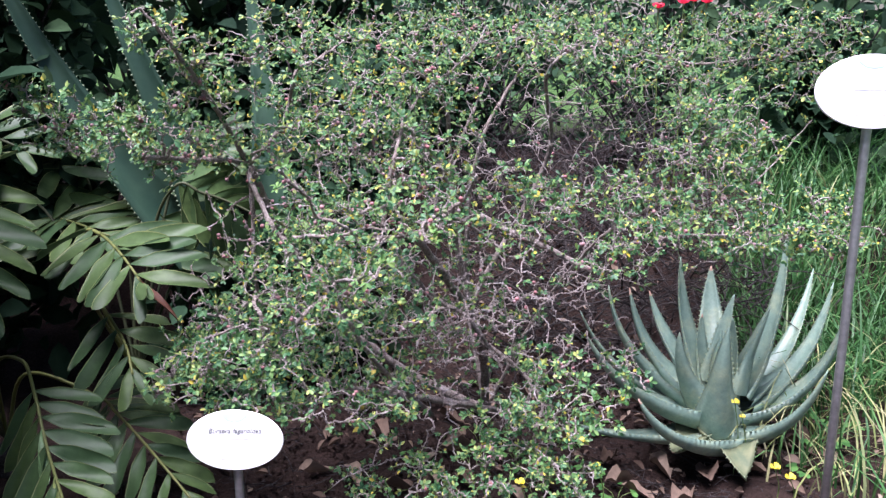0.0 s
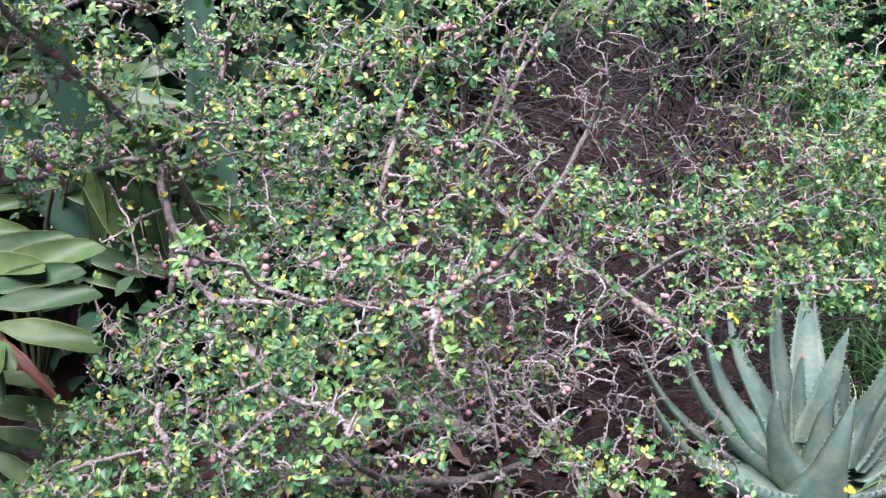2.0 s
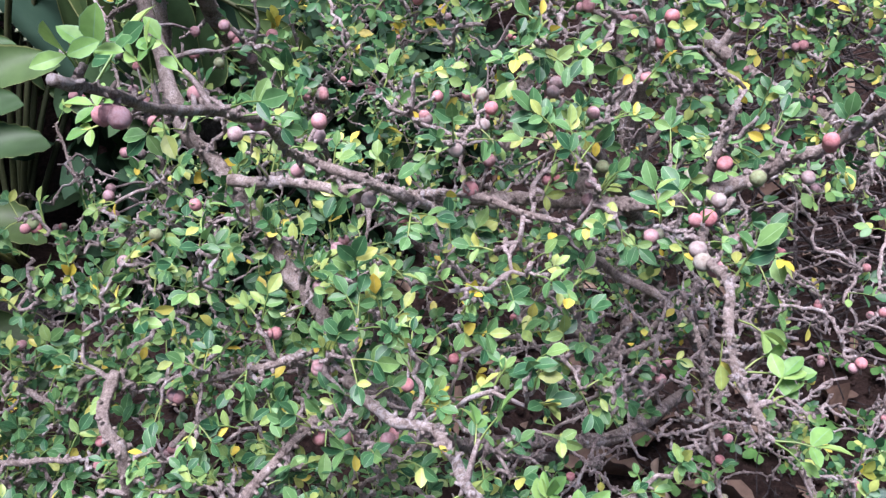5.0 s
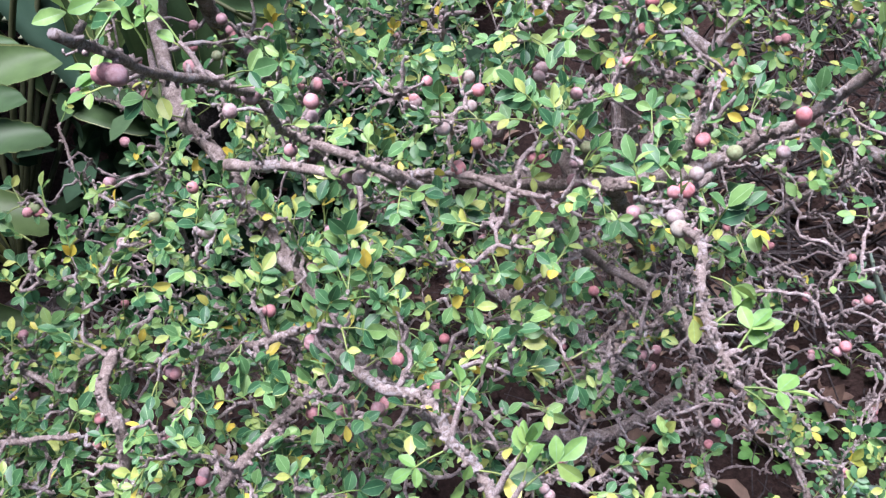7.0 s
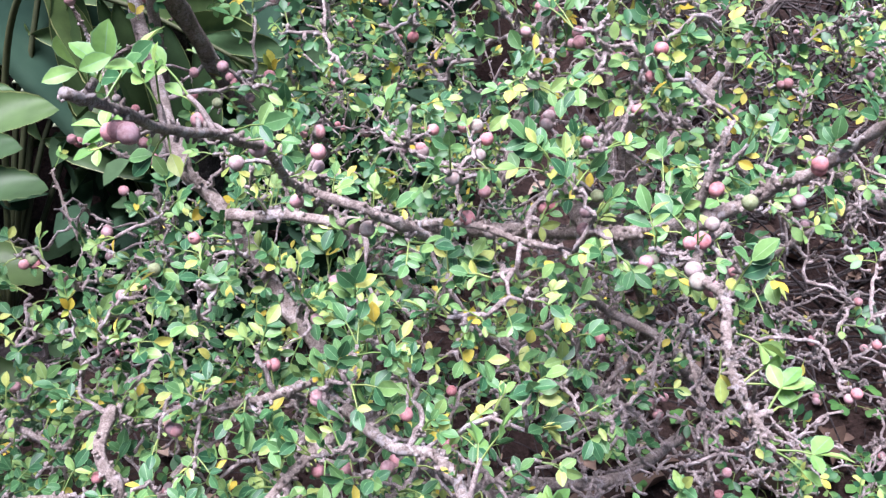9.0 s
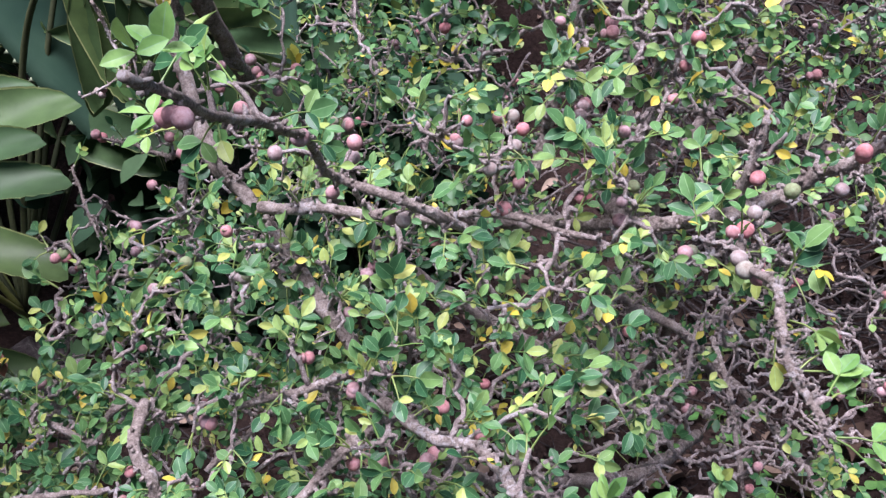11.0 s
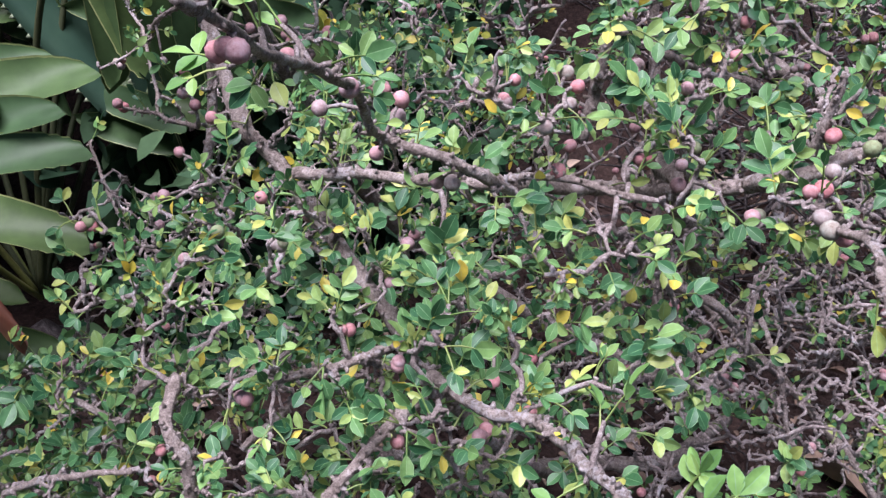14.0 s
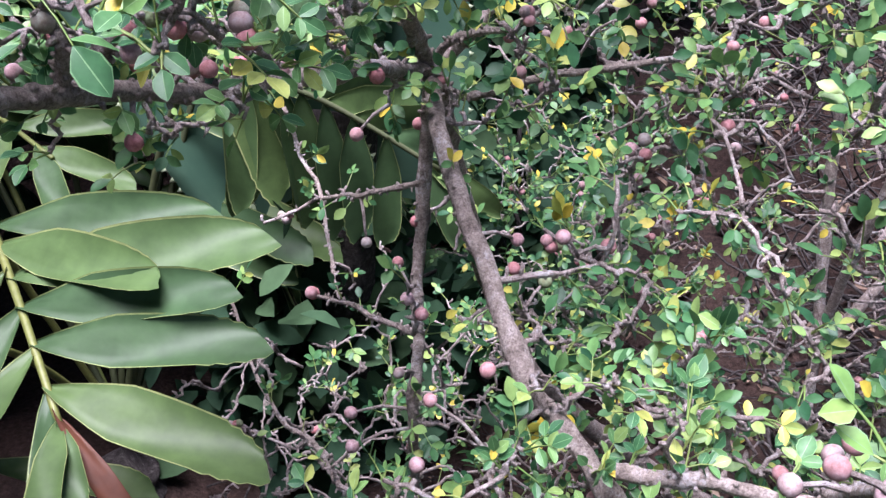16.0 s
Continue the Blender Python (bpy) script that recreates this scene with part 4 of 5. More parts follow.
frond(cycad_a, [(-0.68, 1.86, 0.10), (-0.85, 1.95, 0.40), (-0.82, 1.901, 0.44), (-0.70, 1.82, 0.425)], (0, -0.4, 0.9), 0.13, 7, 0.35, 0.15)
# stalk in the darkened copy, as if in shade
frond(cycad_a, [(-0.68, 1.86, 0.10), (-0.62, 1.86, 0.42), (-0.554, 1.832, 0.53), (-0.506, 1.834, 0.515), (-0.45, 1.851, 0.49), (-0.36, 1.865, 0.44)], (0, -0.9, 0.4), 0.13, 9, 0.40, 0.75, stalk_mat=SHADESTALK)
for tip in ((-1.05, 1.95, 0.50), (-0.95, 2.20, 0.58), (-0.55, 2.15, 0.55), (-0.75, 2.1, 0.66), (-0.5, 2.0, 0.62), (-0.52, 1.98, 0.30), (-0.44, 2.10, 0.36), (-0.60, 2.02, 0.40)):
    q = np.array(tip)
    # rear stalks have their shade painted in
    frond(cycad_a, [(-0.68, 1.86, 0.10), (np.array((-0.68, 1.86, 0.10)) + q) / 2 + (0, 0, 0.16), q], (0, -0.3, 0.95), 0.13, 8, 0.35, 0.3, stalk_mat=SHADESTALK)
cycad_b = thing("cycad", "shaded cycad with drooping feather fronds beside the path", "cycad", "cycads", (-0.86, 1.62, 0.0))
caudex(cycad_b, 0.036, 0.08)
frond(cycad_b, [(-0.86, 1.62, 0.06), (-0.78, 1.56, 0.22), (-0.630, 1.508, 0.200), (-0.579, 1.463, 0.187), (-0.504, 1.394, 0.156), (-0.408, 1.308, 0.104)], (0.1, -0.5, 0.87), 0.11, 11, 0.36, 0.35)
fd = frond(cycad_b, [(-0.86, 1.62, 0.06), (-0.80, 1.50, 0.26), (-0.707, 1.41, 0.304), (-0.649, 1.321, 0.281), (-0.60, 1.238, 0.234), (-0.529, 1.127, 0.19)], (-0.3, -0.45, 0.85), 0.105, 8, 0.56, 0.45)
odd_leaflet(fd, cycad_b, (-0.615, 1.26, 0.25), (-0.59, 1.20, 0.19), (0.2, -0.7, 0.7), YELLOW_LEAFLET, "yellowing leaflet", 0.7)
odd_leaflet(fd, cycad_b, (-0.565, 1.18, 0.215), (-0.55, 1.14, 0.14), (0.2, -0.7, 0.7), YELLOW_LEAFLET, "yellowing leaflet", 0.6)
frond(cycad_b, [(-0.86, 1.62, 0.06), (-0.88, 1.52, 0.45), (-0.83, 1.438, 0.60), (-0.75, 1.348, 0.56), (-0.69, 1.25, 0.47)], (0.2, -0.5, 0.85), 0.13, 9, 0.35, 0.2)
# this frond and the next ones take the stalk colour with shade in it
frond(cycad_b, [(-0.86, 1.62, 0.06), (-0.93, 1.60, 0.50), (-0.86, 1.54, 0.64), (-0.78, 1.50, 0.675), (-0.68, 1.45, 0.655)], (0.1, -0.6, 0.8), 0.10, 5, 0.6, 0.15, stalk_mat=SHADESTALK)
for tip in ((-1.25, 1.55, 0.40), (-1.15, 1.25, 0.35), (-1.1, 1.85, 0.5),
            # high fronds out of view, added as a roof to shade those below
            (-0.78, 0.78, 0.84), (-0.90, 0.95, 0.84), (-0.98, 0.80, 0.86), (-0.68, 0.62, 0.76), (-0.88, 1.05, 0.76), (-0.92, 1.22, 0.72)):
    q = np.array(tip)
    frond(cycad_b, [(-0.86, 1.62, 0.06), (np.array((-0.86, 1.62, 0.06)) + q) / 2 + (0, 0, 0.16), q], (0, -0.3, 0.95), 0.125, 8, 0.35, 0.3, stalk_mat=SHADESTALK)


# ---- aloes ----
def aloe_leaf(plant, base, bend, tip, width, inner, mats=None, teeth=True, tip_share=0.06):
    """A thick channelled leaf with toothed edges; inner points to the side that is hollow."""
    at = np.array(plant.location)
    base, bend, tip = (np.array(q) for q in (base, bend, tip))
    s = np.linspace(0, 1, 22)[:, None]
    c = (1 - s) ** 2 * base + 2 * s * (1 - s) * bend + s * s * tip
    ang = np.linspace(-1, 1, 7)
    v, f, m = [], [], []
    edge = []
    tang = np.gradient(c, axis=0)
    for i in range(22):
        t = unit(tang[i])
        x = unit(np.cross(t, inner))
        n = np.cross(x, t)
        k = s[i, 0]
        w = 0.5 * width * (1 - k ** 1.5) ** 0.85 * (1.55 - 0.55 * min(1, k * 2.4)) + 0.0006
        th = 0.30 * w * (1 - 0.5 * k) + 0.0008
        hollow = 0.45 * w
        row = [c[i] + x * w * a - n * hollow * (1 - a * a) for a in ang]
        row += [c[i] + x * w * a - n * (hollow * (1 - a * a) + 2.0 * th * (1 - a * a) ** 0.6) for a in ang[-2:0:-1]]
        edge.append((row[0], row[6], t, x, n))
        v += row
    q = 12
    for i in range(21):
        for j in range(q):
            f.append((i * q + j, i * q + (j + 1) % q, (i + 1) * q + (j + 1) % q, (i + 1) * q + j))
            m.append(2 if s[i, 0] > 1 - tip_share else 0)
    f.append(tuple(range(21 * q, 22 * q)))
    m.append(2)
    g = Geo()
    g.v, g.f, g.m, g.n = [np.array(v) - at], f, m, len(v)
    if teeth:
        length = float(np.linalg.norm(np.diff(c, axis=0), axis=1).sum())
        count = int(length / 0.011)
        for k in range(2, count):
            u = k / count * 21
            i = min(int(u), 20)
            for side, sg in ((0, -1), (1, 1)):
                p = edge[i][side] + (edge[i + 1][side] - edge[i][side]) * (u - i) - at
                t, x, n = edge[i][2:]
                h = 0.0046 * (1 - 0.4 * k / count)
                g.add([p - t * h * 0.8 - x * sg * 0.001, p + t * h * 0.8 - x * sg * 0.001, p + n * 0.001, p - n * 0.001, p + x * sg * h + t * h * 0.5], [(0, 2, 4), (2, 1, 4), (1, 3, 4), (3, 0, 4)], 1)
    part("leaf", g, mats or [ALOE, ALOE_TOOTH, ALOE_TIP], plant)


aloe = thing("aloe", "blue-green aloe rosette with toothed leaves and some dry tips", "aloe", at=(0.56, 1.74, 0.0))
ALOE_AXIS = np.array((0.565, 1.74, 0.30))


def aloe_rosette(rows, mats=None):
    for base, bend, tip, width in rows:
        base = 0.66 * np.array(base) + 0.34 * np.array((0.572, 1.70, 0.085))
        mid = (np.array(base) + np.array(tip)) / 2
        aloe_leaf(aloe, base, bend, tip, width, unit(ALOE_AXIS + (0, -0.02, 0.05) - mid), mats, tip_share=0.09 if U() < 0.25 else 0.02)


aloe_rosette([
    ((0.504, 1.720, 0.121), (0.366, 1.720, 0.183), (0.339, 1.750, 0.338), 0.049),
    ((0.517, 1.730, 0.140), (0.422, 1.760, 0.168), (0.393, 1.800, 0.317), 0.060),
    ((0.539, 1.750, 0.153), (0.477, 1.820, 0.184), (0.449, 1.860, 0.293), 0.054),
    ((0.553, 1.740, 0.161), (0.501, 1.780, 0.224), (0.501, 1.820, 0.379), 0.052),
    ((0.571, 1.760, 0.165), (0.584, 1.860, 0.222), (0.597, 1.920, 0.334), 0.074),
    ((0.558, 1.720, 0.169), (0.566, 1.740, 0.225), (0.607, 1.780, 0.310), 0.049),
    ((0.588, 1.720, 0.165), (0.617, 1.700, 0.228), (0.652, 1.700, 0.309), 0.054),
    ((0.616, 1.730, 0.148), (0.692, 1.740, 0.225), (0.713, 1.800, 0.451), 0.054),
    ((0.632, 1.740, 0.126), (0.757, 1.820, 0.132), (0.826, 1.920, 0.327), 0.054),
])
aloe_rosette([
    ((0.642, 1.730, 0.117), (0.770, 1.760, 0.130), (0.819, 1.800, 0.329), 0.060),
    ((0.625, 1.710, 0.094), (0.763, 1.680, 0.108), (0.801, 1.680, 0.317), 0.058),
    ((0.567, 1.660, 0.051), (0.672, 1.580, 0.070), (0.708, 1.540, 0.237), 0.056),
    ((0.541, 1.640, 0.089), (0.525, 1.590, 0.189), (0.540, 1.600, 0.300), 0.062),
    ((0.523, 1.680, 0.108), (0.355, 1.620, 0.134), (0.275, 1.620, 0.278), 0.063),
    ((0.522, 1.720, 0.102), (0.362, 1.740, 0.113), (0.285, 1.760, 0.280), 0.038),
    ((0.566, 1.620, 0.044), (0.416, 1.520, 0.082), (0.358, 1.520, 0.189), 0.054),
    ((0.492, 1.660, 0.049), (0.364, 1.620, 0.056), (0.248, 1.640, 0.089), 0.047),
    ((0.532, 1.700, 0.130), (0.468, 1.660, 0.171), (0.465, 1.660, 0.268), 0.065),
    ((0.565, 1.690, 0.110), (0.545, 1.680, 0.190), (0.556, 1.690, 0.262), 0.044),
    ((0.580, 1.710, 0.110), (0.596, 1.720, 0.200), (0.590, 1.730, 0.275), 0.042),
    ((0.560, 1.720, 0.110), (0.530, 1.750, 0.190), (0.540, 1.770, 0.270), 0.044),
])
aloe_rosette([
    ((0.575, 1.620, 0.074), (0.568, 1.560, 0.062), (0.578, 1.540, 0.011), 0.086),
    ((0.507, 1.660, 0.080), (0.460, 1.600, 0.054), (0.444, 1.580, 0.052), 0.067),
], [OLDALOE, ALOE_TOOTH, ALOE_TIP])
g = Geo()
tube(g, [(0, 0, -0.05), (0.0, -0.01, 0.04), (-0.01, -0.02, 0.12)], [0.035, 0.035, 0.02], 12)
part("stem", g, OLDALOE, aloe)

tall_aloe = thing("tall_aloe", "dark green tall aloe with pale toothed leaf edges in shade", "aloe", at=(-0.47, 1.98, 0.0))
g = Geo()
tube(g, [(0, 0, -0.05), (0.01, 0.0, 0.2), (0.0, -0.02, 0.46)], [0.035, 0.03, 0.035], 12)
part("stem", g, DEADTWIG, tall_aloe)
for base, bend, tip, width in [
    ((-0.532, 1.921, 0.372), (-0.785, 1.856, 0.689), (-0.929, 1.877, 1.022), 0.088), ((-0.481, 1.921, 0.372), (-0.594, 1.876, 0.687), (-0.723, 1.898, 1.024), 0.082), ((-0.398, 1.941, 0.367), (-0.375, 1.997, 0.676), (-0.446, 2.067, 1.039), 0.076)]:
    aloe_leaf(tall_aloe, base, bend, tip, width, unit(np.array((-0.47, 1.35, 0.95)) - (np.array(base) + np.array(tip)) / 2), [TALLALOE, ALOE_TOOTH, ALOE_TIP])


# ---- signs ----
def plant_sign(at, size, lean, words, foot):
    """An oval enamel plate on a steel stake; at is the plate's centre."""
    w, h = size
    ob = thing("plant_sign", "white oval enamel plant label on a grey steel stake", "sign", "plant labels", (at[0], at[1], foot))
    m = pose(at[0], at[1], at[2], 90 + lean, 0, 0)
    m.translation -= Vector(ob.location)
    g = Geo()
    n = 56
    ring = lambda k, z: [(k * w / 2 * np.cos(2 * np.pi * i / n), k * h / 2 * np.sin(2 * np.pi * i / n), z) for i in range(n)]
    v = ring(0.985, 0.002) + ring(1.0, 0.001) + ring(1.0, -0.001) + ring(0.985, -0.002)
    f = [tuple(range(n)), tuple(range(4 * n - 1, 3 * n - 1, -1))]
    f += [(r * n + i, (r + 1) * n + i, (r + 1) * n + (i + 1) % n, r * n + (i + 1) % n) for r in range(3) for i in range(n)]
    g.add(v, f)
    plate = part("plate", g, SIGN, ob, smooth=False)
    plate.matrix_basis = m
    g = Geo()
    k = np.linspace(0, 2 * np.pi, 26)[:-1]
    g.add([(0.13 * h * 1.5 * np.cos(a) * (1 + 0.15 * np.sin(3 * a)), 0.385 * h + 0.075 * h * np.sin(a), 0.0024) for a in k], [tuple(range(25))])
    part("emblem", g, TEAL, ob).matrix_basis = m
    if words:
        cu = bpy.data.curves.new("lettering", "FONT")
        cu.body, cu.size, cu.align_x, cu.extrude, cu.shear = words, 0.115 * h, "CENTER", 0.0002, 0.25
        t = new("lettering", cu)
        me = bpy.data.meshes.new_from_object(t)
        bpy.data.objects.remove(t)
        me.materials.clear()
        me.materials.append(INK)
        le = part("lettering", me, None, ob)
        le.matrix_basis = m @ pose(0, 0.12 * h, 0.0024)
    bars = ((0.02, 0.36, 0.03), (-0.11, 0.28, 0.03), (-0.31, 0.30, 0.035))
    for k, (y, b, t) in enumerate(bars):
        g = Geo()
        g.add([(-b * w / 2, y * h, 0.0024), (b * w / 2, y * h, 0.0024), (b * w / 2, (y + t) * h, 0.0024), (-b * w / 2, (y + t) * h, 0.0024)], [(0, 1, 2, 3)])
        part("text_line", g, GREYINK, ob).matrix_basis = m
    g = Geo()
    top = Vector((at[0], at[1] + 0.006, at[2] - 0.3 * h)) - Vector(ob.location)
    for dx in (0,):
        tube(g, [(dx, 0.006, -0.12), (dx + 0.001, 0.006, top.z * 0.5), (dx, top.y, top.z), (dx, top.y, top.z + 0.4 * h)], [0.0065] * 4, 10)
    part("stake", g, STEEL, ob)
    g = Geo()
    tube(g, [(0, top.y, top.z - 0.002), (0, top.y, top.z + 0.02)], [0.0085, 0.0085], 10)
    part("clamp", g, STEEL, ob)


plant_sign((-0.296, 1.167, 0.279), (0.138, 0.087), -10, "Bursera fagaroides", 0.0)
plant_sign((0.578, 1.215, 0.765), (0.158, 0.100), -10, "", 0.0)


# ---- grass ----
def grass(name, label, count, box, height, bend, mat, width=0.0032, seed=3, keep=None):
    r = np.random.default_rng(seed)
    x, y = r.uniform(box[0], box[1], count * 2), r.uniform(box[2], box[3], count * 2)
    if keep:
        ok = keep(x, y)
        x, y = x[ok], y[ok]
    x, y = x[:count], y[:count]
    n = len(x)
    tuft = np.sin(x * 23 + 1.3 * np.sin(y * 17)) * np.sin(y * 21)
    ht = r.uniform(height[0], height[1], n) * (1 + 0.25 * tuft)
    az = r.uniform(0, 2 * np.pi, n)
    b = r.uniform(bend[0], bend[1], n)
    d = np.stack([np.cos(az), np.sin(az), 0 * az], 1)
    sd = np.stack([-np.sin(az), np.cos(az), 0 * az], 1)
    root = np.stack([x, y, ground_z(x, y) - 0.01], 1)
    rows = []
    ss = np.array([0, 0.3, 0.55, 0.78, 1.0])
    for s in ss:
        c = root + d * (b * ht * s * s)[:, None] + UP * (ht * (s - 0.45 * b * s ** 3))[:, None]
        w = width * r.uniform(0.6, 1.2, n)[:, None] * (1 - s ** 2) ** 0.7
        rows += [c - sd * w, c + sd * w]
    v = np.stack(rows, 1).reshape(-1, 3)
    g = Geo()
    g.v = [v]
    k = len(ss) * 2
    g.f = [tuple(j * k + q for q in (2 * i, 2 * i + 1, 2 * i + 3, 2 * i + 2)) for j in range(n) for i in range(len(ss) - 1)]
    g.m, g.n = [0] * len(g.f), n * k
    tagged(new(name, g.mesh(name, [mat])), label, "grass", kind="stuff")


grass("grass", "tall fresh green lawn grass leaning over", 9000, (0.62, 2.6, 1.75, 3.6), (0.14, 0.34), (0.3, 1.0), GRASS, keep=lambda x, y: x > 0.84 + 0.10 * np.sin(5 * y) + 0.05 * np.clip(y - 2.2, 0, 2))
grass("dry_grass", "pale sparse dry grass beside the aloe", 420, (0.55, 1.5, 1.15, 1.95), (0.08, 0.26), (0.4, 1.2), DRYGRASS, 0.0022, 5, keep=lambda x, y: x > 0.62 - 0.25 * (y - 1.6))
grass("grass", "sparse green grass beside the aloe", 420, (0.66, 1.6, 1.1, 2.0), (0.10, 0.30), (0.3, 1.0), GRASS, 0.0026, 6)


# ---- litter, crumbs, weeds ----
DEAD_T = blade([(0.0, 0.0), (0.06, 0.1), (0.16, 0.24), (0.3, 0.38), (0.45, 0.47), (0.6, 0.46), (0.74, 0.37), (0.86, 0.22), (0.95, 0.09), (1.0, 0.0)], 0.55, 0.16)


def on_ground(x, y, dz=0.0):
    return np.array((x, y, float(ground_z(x, y)) + dz))


def build_litter():
    fr = []
    for _ in range(1500):
        x, y = U(-0.6, 1.1), U(1.0, 2.9)
        if U() < 0.25:
            x, y = U(0.05, 0.9), U(2.1, 2.9)
        a = U(0, 2 * np.pi)
        ln = 0.010 + 0.032 * U() ** 2
        fr.append(frame_of(on_ground(x, y, 0.006 + U(0, 0.010)), (np.cos(a), np.sin(a), U(-0.25, 0.35)), unit(UP + rvec(0.5)), ln, ln * U(0.25, 0.6)))
    tagged(new("leaf_litter", batch(*DEAD_T, fr).mesh("leaf_litter", [LITTER])), "brown fallen leaves scattered over the soil", "leaf litter", kind="stuff")
    g = Geo()
    for q in range(7000):
        x, y = (U(-0.6, 1.0), U(1.1, 2.3)) if q % 3 == 0 else (U(-0.45, 0.5), U(1.25, 2.05))
        r = 0.0014 + 0.0065 * U() ** 5
        p = on_ground(x, y, 0.003 + r * 0.3)
        v = [p + unit(q) * r * U(0.7, 1.15) for q in ((1, 0, 0), (-1, 0, 0), (0, 1, 0), (0, -1, 0), (0, 0, 1), (0, 0, -1))]
        g.add(v, [(0, 2, 4), (2, 1, 4), (1, 3, 4), (3, 0, 4), (2, 0, 5), (1, 2, 5), (3, 1, 5), (0, 3, 5)])
    tagged(new("soil_crumbs", g.mesh("soil_crumbs", [SOIL])), "small crumbs of red soil", "soil crumbs", kind="stuff")
    g = Geo()
    for q in range(1600):
        x, y = U(-0.6, 0.75), U(1.15, 2.25)
        a, l = U(0, 2 * np.pi), 0.012 + 0.10 * U() ** 3
        p = on_ground(x, y, 0.004 + U(0, 0.012))
        d = np.array((np.cos(a), np.sin(a), U(-0.05, 0.22)))
        tube(g, spline([p, p + d * l * 0.5 + rvec(0.06 * l), p + d * l], 2), np.linspace(U(0.0006, 0.0018), 0.0005, 5), 4)
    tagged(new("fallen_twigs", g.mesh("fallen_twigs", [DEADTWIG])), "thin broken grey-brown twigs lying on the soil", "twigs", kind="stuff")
    heap = thing("brushwood", "heap of brown dead twigs on the soil under the shrub", "brushwood", at=(0.35, 2.4, 0.0))
    g = Geo()
    for k in range(1300):
        x, y = U(0.05, 0.82), U(1.95, 2.95)
        a, l = U(0, 2 * np.pi), U(0.04, 0.24)
        p = on_ground(x, y, 0.30 * U() ** 1.5)
        d = np.array((np.cos(a), np.sin(a), U(-0.3, 1.0)))
        c = spline([p, p + d * l * 0.5 + rvec(0.02), p + d * l], 3)
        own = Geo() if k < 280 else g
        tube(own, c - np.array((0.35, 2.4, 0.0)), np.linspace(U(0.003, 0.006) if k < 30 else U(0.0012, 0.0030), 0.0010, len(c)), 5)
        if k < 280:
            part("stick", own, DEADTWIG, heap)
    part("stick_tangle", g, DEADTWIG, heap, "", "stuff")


build_litter()


def dead_leaf(x, y, turn, length, width, tilt=0.2, lift=0.012):
    """One large curled dry leaf with a stalk."""
    g = Geo()
    v, f = DEAD_T
    a = np.array(v)
    a[:, 2] += 0.30 * np.sin(a[:, 1] * U(5, 11) + a[:, 0] * U(3, 7)) * np.abs(a[:, 0]) + rng.normal(0, 0.018, len(a))
    a[:, 0] *= 1 + rng.normal(0, 0.14, len(a))
    g.add(a * (width, length, length), f)
    tube(g, np.array([(0, 0, 0), (0.002, -0.1 * length, 0.002), (0.0, -0.2 * length, 0.0)]), [0.0012, 0.001, 0.001], 4)
    ob = new("dead_leaf", g.mesh("dead_leaf", [LITTER]))
    ob.matrix_basis = Matrix.Translation(on_ground(x, y, lift)) @ pose(0, 0, 0, 12 * tilt, 20 * tilt, turn)
    tagged(ob, "curled dry brown fallen leaf lying on the soil", "dead leaf", "fallen leaves")


for row in [(0.53, 1.64, 170, 0.09, 0.05), (0.38, 1.60, 120, 0.08, 0.03), (0.12, 1.95, 15, 0.10, 0.035), (0.10, 1.72, 100, 0.11, 0.03), (0.22, 1.68, 80, 0.09, 0.03), (0.30, 1.75, 60, 0.09, 0.04), (-0.02, 1.62, 190, 0.07, 0.035), (0.30, 2.05, 95, 0.10, 0.04), (0.42, 2.25, 85, 0.11, 0.04), (0.05, 1.50, 140, 0.08, 0.04), (0.15, 1.48, 40, 0.07, 0.035), (0.75, 1.66, 20, 0.08, 0.05), (-0.15, 1.40, 70, 0.08, 0.035), (0.5, 2.45, 30, 0.12, 0.04), (0.28, 2.5, 130, 0.10, 0.04), (-0.16, 1.56, 30, 0.08, 0.03), (-0.22, 1.62, 110, 0.07, 0.026), (-0.05, 1.55, 80, 0.075, 0.028), (0.03, 1.60, 200, 0.085, 0.032), (0.19, 1.56, 10, 0.07, 0.028), (0.26, 1.55, 95, 0.08, 0.030), (0.36, 1.70, 150, 0.075, 0.030), (0.40, 1.52, 60, 0.07, 0.03), (0.14, 1.80, 130, 0.08, 0.03), (0.05, 1.86, 60, 0.075, 0.03), (0.45, 1.60, 20, 0.08, 0.035), (0.48, 1.55, 140, 0.09, 0.04), (0.64, 1.60, 75, 0.08, 0.04), (-0.12, 1.74, 20, 0.08, 0.03), (0.70, 1.72, 110, 0.085, 0.045), (0.22, 1.98, 35, 0.08, 0.03), (0.52, 2.2, 10, 0.09, 0.035), (0.35, 1.90, 170, 0.09, 0.034)]:
    dead_leaf(*row)


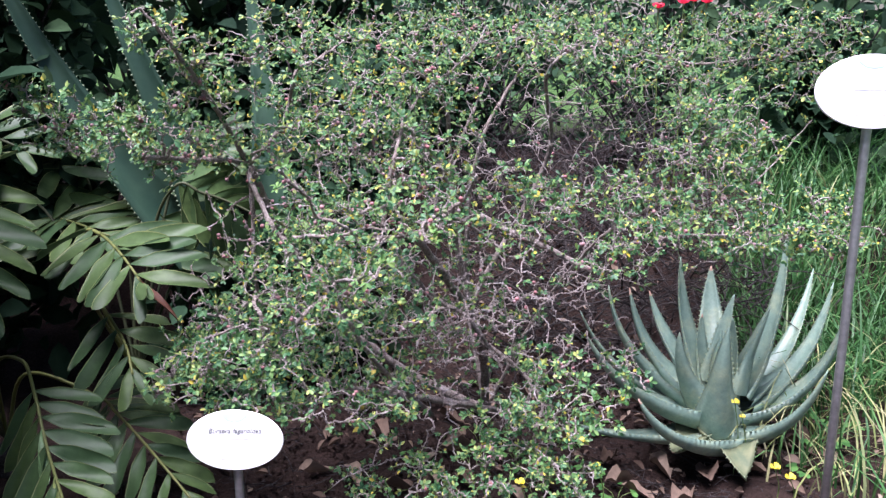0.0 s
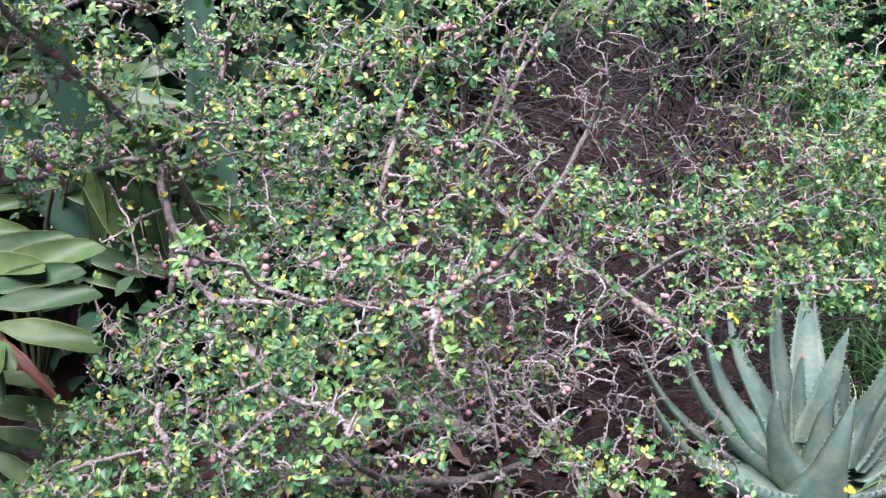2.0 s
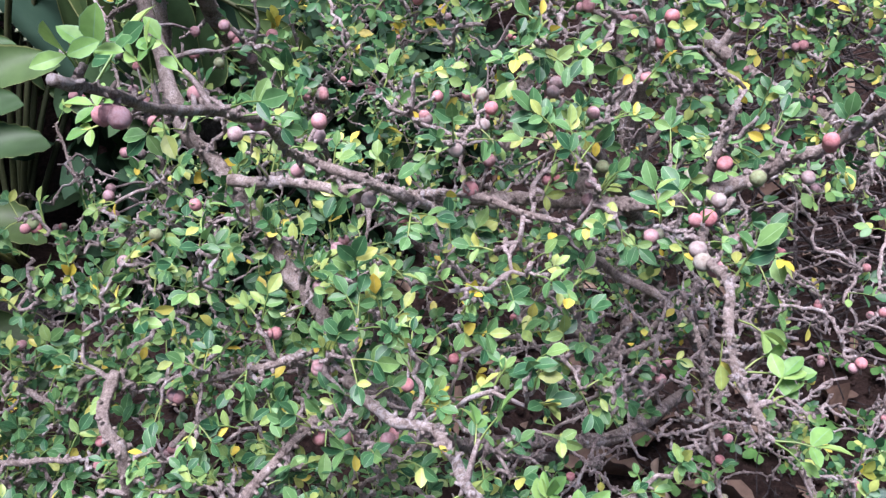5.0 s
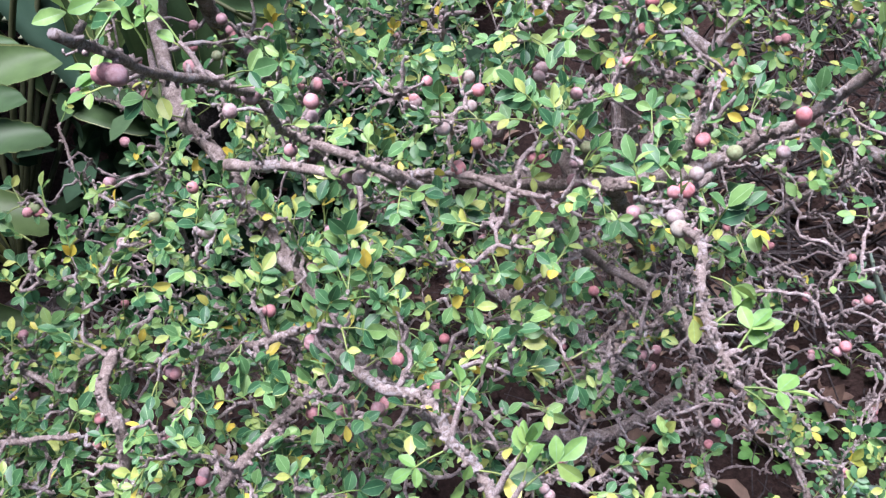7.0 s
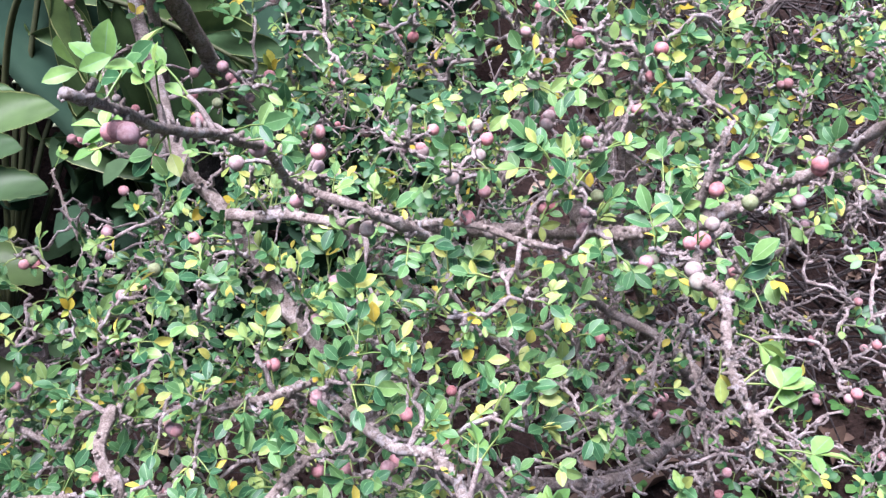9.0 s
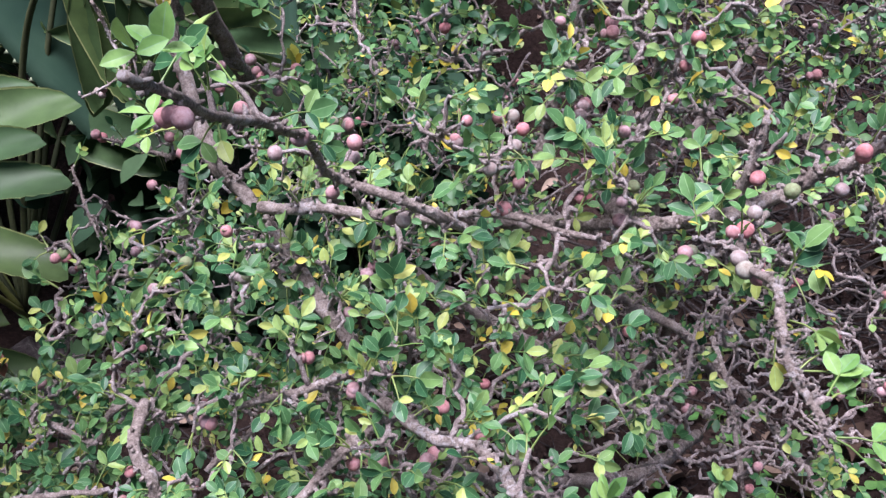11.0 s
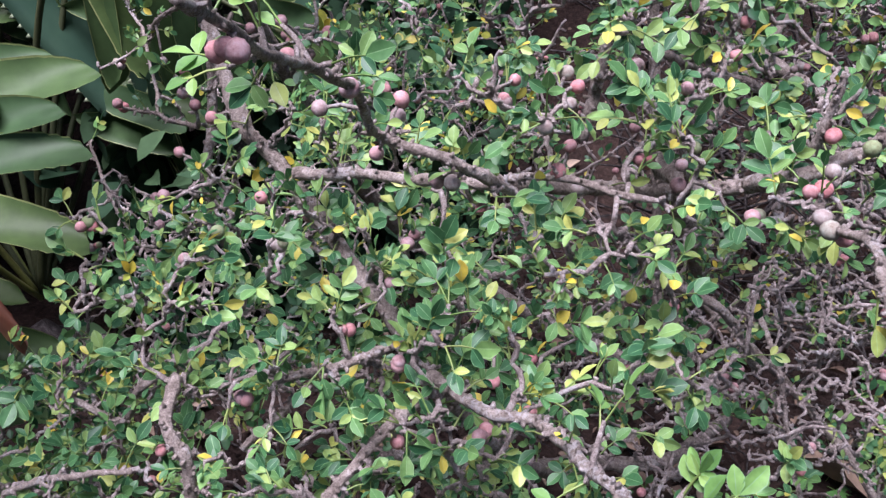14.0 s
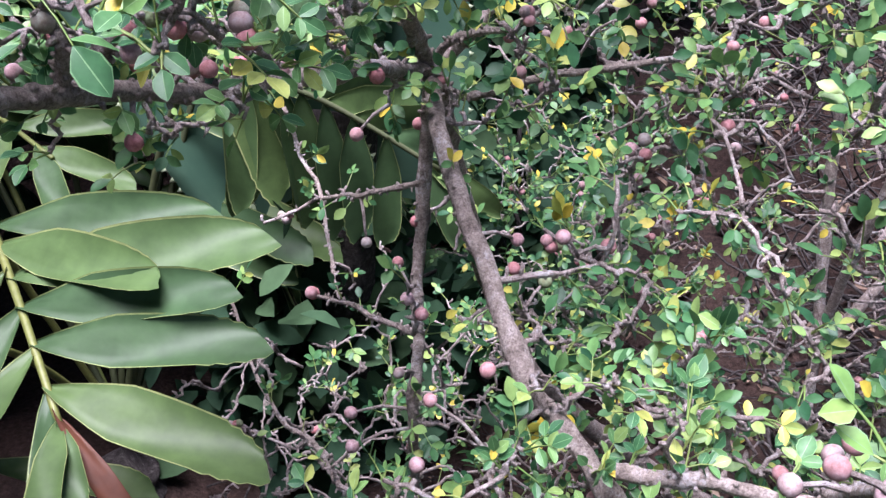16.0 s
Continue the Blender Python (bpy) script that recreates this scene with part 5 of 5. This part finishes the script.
def weed(x, y, size, n, seed):
    """A low seedling with three-lobed leaves on thin stalks."""
    r = np.random.default_rng(seed)
    ob = thing("weed", "small green seedling with lobed leaves in the soil", "weed", "seedlings", tuple(on_ground(x, y)))
    v, f = blade([(0.0, 0.0), (0.25, 0.22), (0.6, 0.46), (0.85, 0.34), (1.0, 0.0)], 0.15, -0.2)
    g = Geo()
    for k in range(n):
        a = k * 2.4 + r.uniform(0, 0.6)
        l = size * r.uniform(0.6, 1.3)
        e = np.array((np.cos(a) * l, np.sin(a) * l, l * r.uniform(0.5, 1.0)))
        tube(g, [(0, 0, -0.005), e * (0.4, 0.4, 0.6), e], [0.0008, 0.0007, 0.0006], 4)
        for q in (-1.1, 0, 1.1):
            d = np.array((np.cos(a + q), np.sin(a + q), 0.05))
            lf = Geo()
            s = size * r.uniform(0.5, 0.75)
            lf.add(np.array(v) @ np.array(frame_of((0, 0, 0), d, (0, 0, 1), s, s * 0.8)[1:]) + e, f)
            part("leaf", lf, WEED, ob)
    part("stem", g, PETIOLE, ob)


for k, row in enumerate([(0.26, 1.78, 0.030, 5), (0.20, 1.90, 0.028, 4), (0.40, 1.95, 0.030, 5), (0.17, 1.62, 0.024, 4), (0.78, 1.70, 0.034, 6), (0.72, 1.58, 0.030, 5), (0.30, 1.62, 0.022, 4), (0.08, 1.80, 0.026, 4), (-0.06, 1.68, 0.022, 4), (0.86, 1.80, 0.034, 6), (0.10, 2.05, 0.028, 4), (0.02, 1.40, 0.02, 4), (0.22, 1.50, 0.022, 5), (0.33, 1.53, 0.024, 5), (0.10, 1.44, 0.02, 5), (0.36, 1.82, 0.026, 5), (0.15, 1.72, 0.024, 5), (0.40, 1.45, 0.022, 5), (0.24, 1.40, 0.018, 4), (0.68, 1.44, 0.026, 5)]):
    weed(*row, 40 + k)


def flower(at, root, petals, size, mat, name, label, group, stem_r=0.001):
    """A small open flower on a thin stalk."""
    ob = thing(name, label, "flower", group, tuple(root))
    a, b = np.array(at) - np.array(root), np.zeros(3)
    g = Geo()
    tube(g, spline([b, a * 0.5 + np.array((0.01, 0.006, 0.0)), a], 4), [stem_r] * 9, 5)
    part("stem", g, PETIOLE, ob)
    v, f = blade([(0.0, 0.0), (0.3, 0.25), (0.7, 0.5), (0.95, 0.3), (1.0, 0.0)], 0.25, 0.25)
    for k in range(petals):
        t = 2 * np.pi * k / petals
        d = np.array((np.cos(t), np.sin(t) * 0.8 - 0.3, 0.35))
        lf = Geo()
        lf.add(np.array(v) @ np.array(frame_of((0, 0, 0), d, (0, -0.6, 0.8), size, size * 0.9)[1:]) + a, f)
        part("petal", lf, mat, ob)


for x, y, z, s in [(0.564, 1.60, 0.145, 0.009), (0.60, 1.47, 0.075, 0.011), (0.625, 1.46, 0.060, 0.011), (0.27, 1.43, 0.10, 0.008), (0.13, 1.37, 0.10, 0.010), (0.58, 1.60, 0.115, 0.007)]:
    flower((x, y, z), on_ground(x + 0.015, y + 0.02), 5, s, YELLOW, "yellow_flower", "tiny yellow flower on a thin green stalk", "yellow flowers")
for x, y, z in [(0.603, 2.591, 0.900), (0.675, 2.60, 0.912), (0.70, 2.585, 0.918), (0.738, 2.593, 0.914)]:
    flower((x, y, z), on_ground(x + 0.02, y + 0.08), 7, 0.020, RED, "red_flower", "bright red flower on a long stalk behind the shrub", "red flowers", 0.002)


# ---- plants behind, and unseen shade bushes at the left ----
def backdrop_shade_bush(x, y, w, h, count, leaf, seed, label):
    """A leafy bush: forked stems and many broad leaves in uneven masses."""
    r = np.random.default_rng(seed)
    base = on_ground(x, y)
    ob = thing("backdrop_shade_bush", label, "bush", "bushes behind", tuple(base))
    v, f = blade([(0.0, 0.0), (0.2, 0.30), (0.5, 0.5), (0.8, 0.32), (1.0, 0.0)], 0.2, -0.25)
    fr = []
    for k in range(18):
        a = r.uniform(0, 2 * np.pi)
        e = np.array((np.cos(a) * w * r.uniform(0.1, 0.9), np.sin(a) * w * 0.6 * r.uniform(0.1, 0.9), h * r.uniform(0.35, 1.0)))
        c = spline([(0, 0, -0.05), e * (0.3, 0.3, 0.5) + r.normal(0, 0.03, 3), e], 5)
        stems = Geo()
        tube(stems, c, np.linspace(0.008, 0.002, len(c)), 6)
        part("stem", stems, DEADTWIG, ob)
        for _ in range(count // 18):
            q = c[r.integers(3, len(c))] + r.normal(0, 1, 3) * (0.11 * w / 0.6)
            d = unit(r.normal(0, 1, 3) + (0, -0.6, 0.2))
            ln = leaf * r.uniform(0.6, 1.2)
            fr.append(frame_of(q, d, unit((0, -0.4, 1) + r.normal(0, 0.5, 3)), ln, ln * 0.55))
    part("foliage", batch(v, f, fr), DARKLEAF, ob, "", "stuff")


# Bushes with y below 1.5 are out of view, added to shade the cycads.
# The low ones at y 2.02 and 2.16 are dark fill for gaps.
# Those at the left rear rise past the view to block sky light.
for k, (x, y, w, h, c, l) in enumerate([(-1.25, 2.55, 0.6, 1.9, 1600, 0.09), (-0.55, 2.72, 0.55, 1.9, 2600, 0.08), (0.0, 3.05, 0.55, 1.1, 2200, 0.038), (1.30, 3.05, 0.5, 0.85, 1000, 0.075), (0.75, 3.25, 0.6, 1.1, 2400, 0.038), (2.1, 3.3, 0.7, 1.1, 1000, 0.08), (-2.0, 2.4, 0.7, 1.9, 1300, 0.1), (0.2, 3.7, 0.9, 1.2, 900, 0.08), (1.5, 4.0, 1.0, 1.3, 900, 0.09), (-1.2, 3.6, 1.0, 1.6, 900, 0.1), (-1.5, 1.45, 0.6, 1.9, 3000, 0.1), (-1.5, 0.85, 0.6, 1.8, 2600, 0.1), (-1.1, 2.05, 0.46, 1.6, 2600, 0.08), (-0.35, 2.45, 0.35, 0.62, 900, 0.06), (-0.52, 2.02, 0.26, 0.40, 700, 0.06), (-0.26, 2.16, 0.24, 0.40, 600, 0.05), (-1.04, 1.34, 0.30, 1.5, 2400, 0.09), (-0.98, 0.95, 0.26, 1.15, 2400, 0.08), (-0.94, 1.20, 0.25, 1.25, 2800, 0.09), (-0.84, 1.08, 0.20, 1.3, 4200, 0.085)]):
    backdrop_shade_bush(x, y, w, h, c, l, 80 + k, "dense dark green broad-leaved bush behind, or unseen at left for added shade")
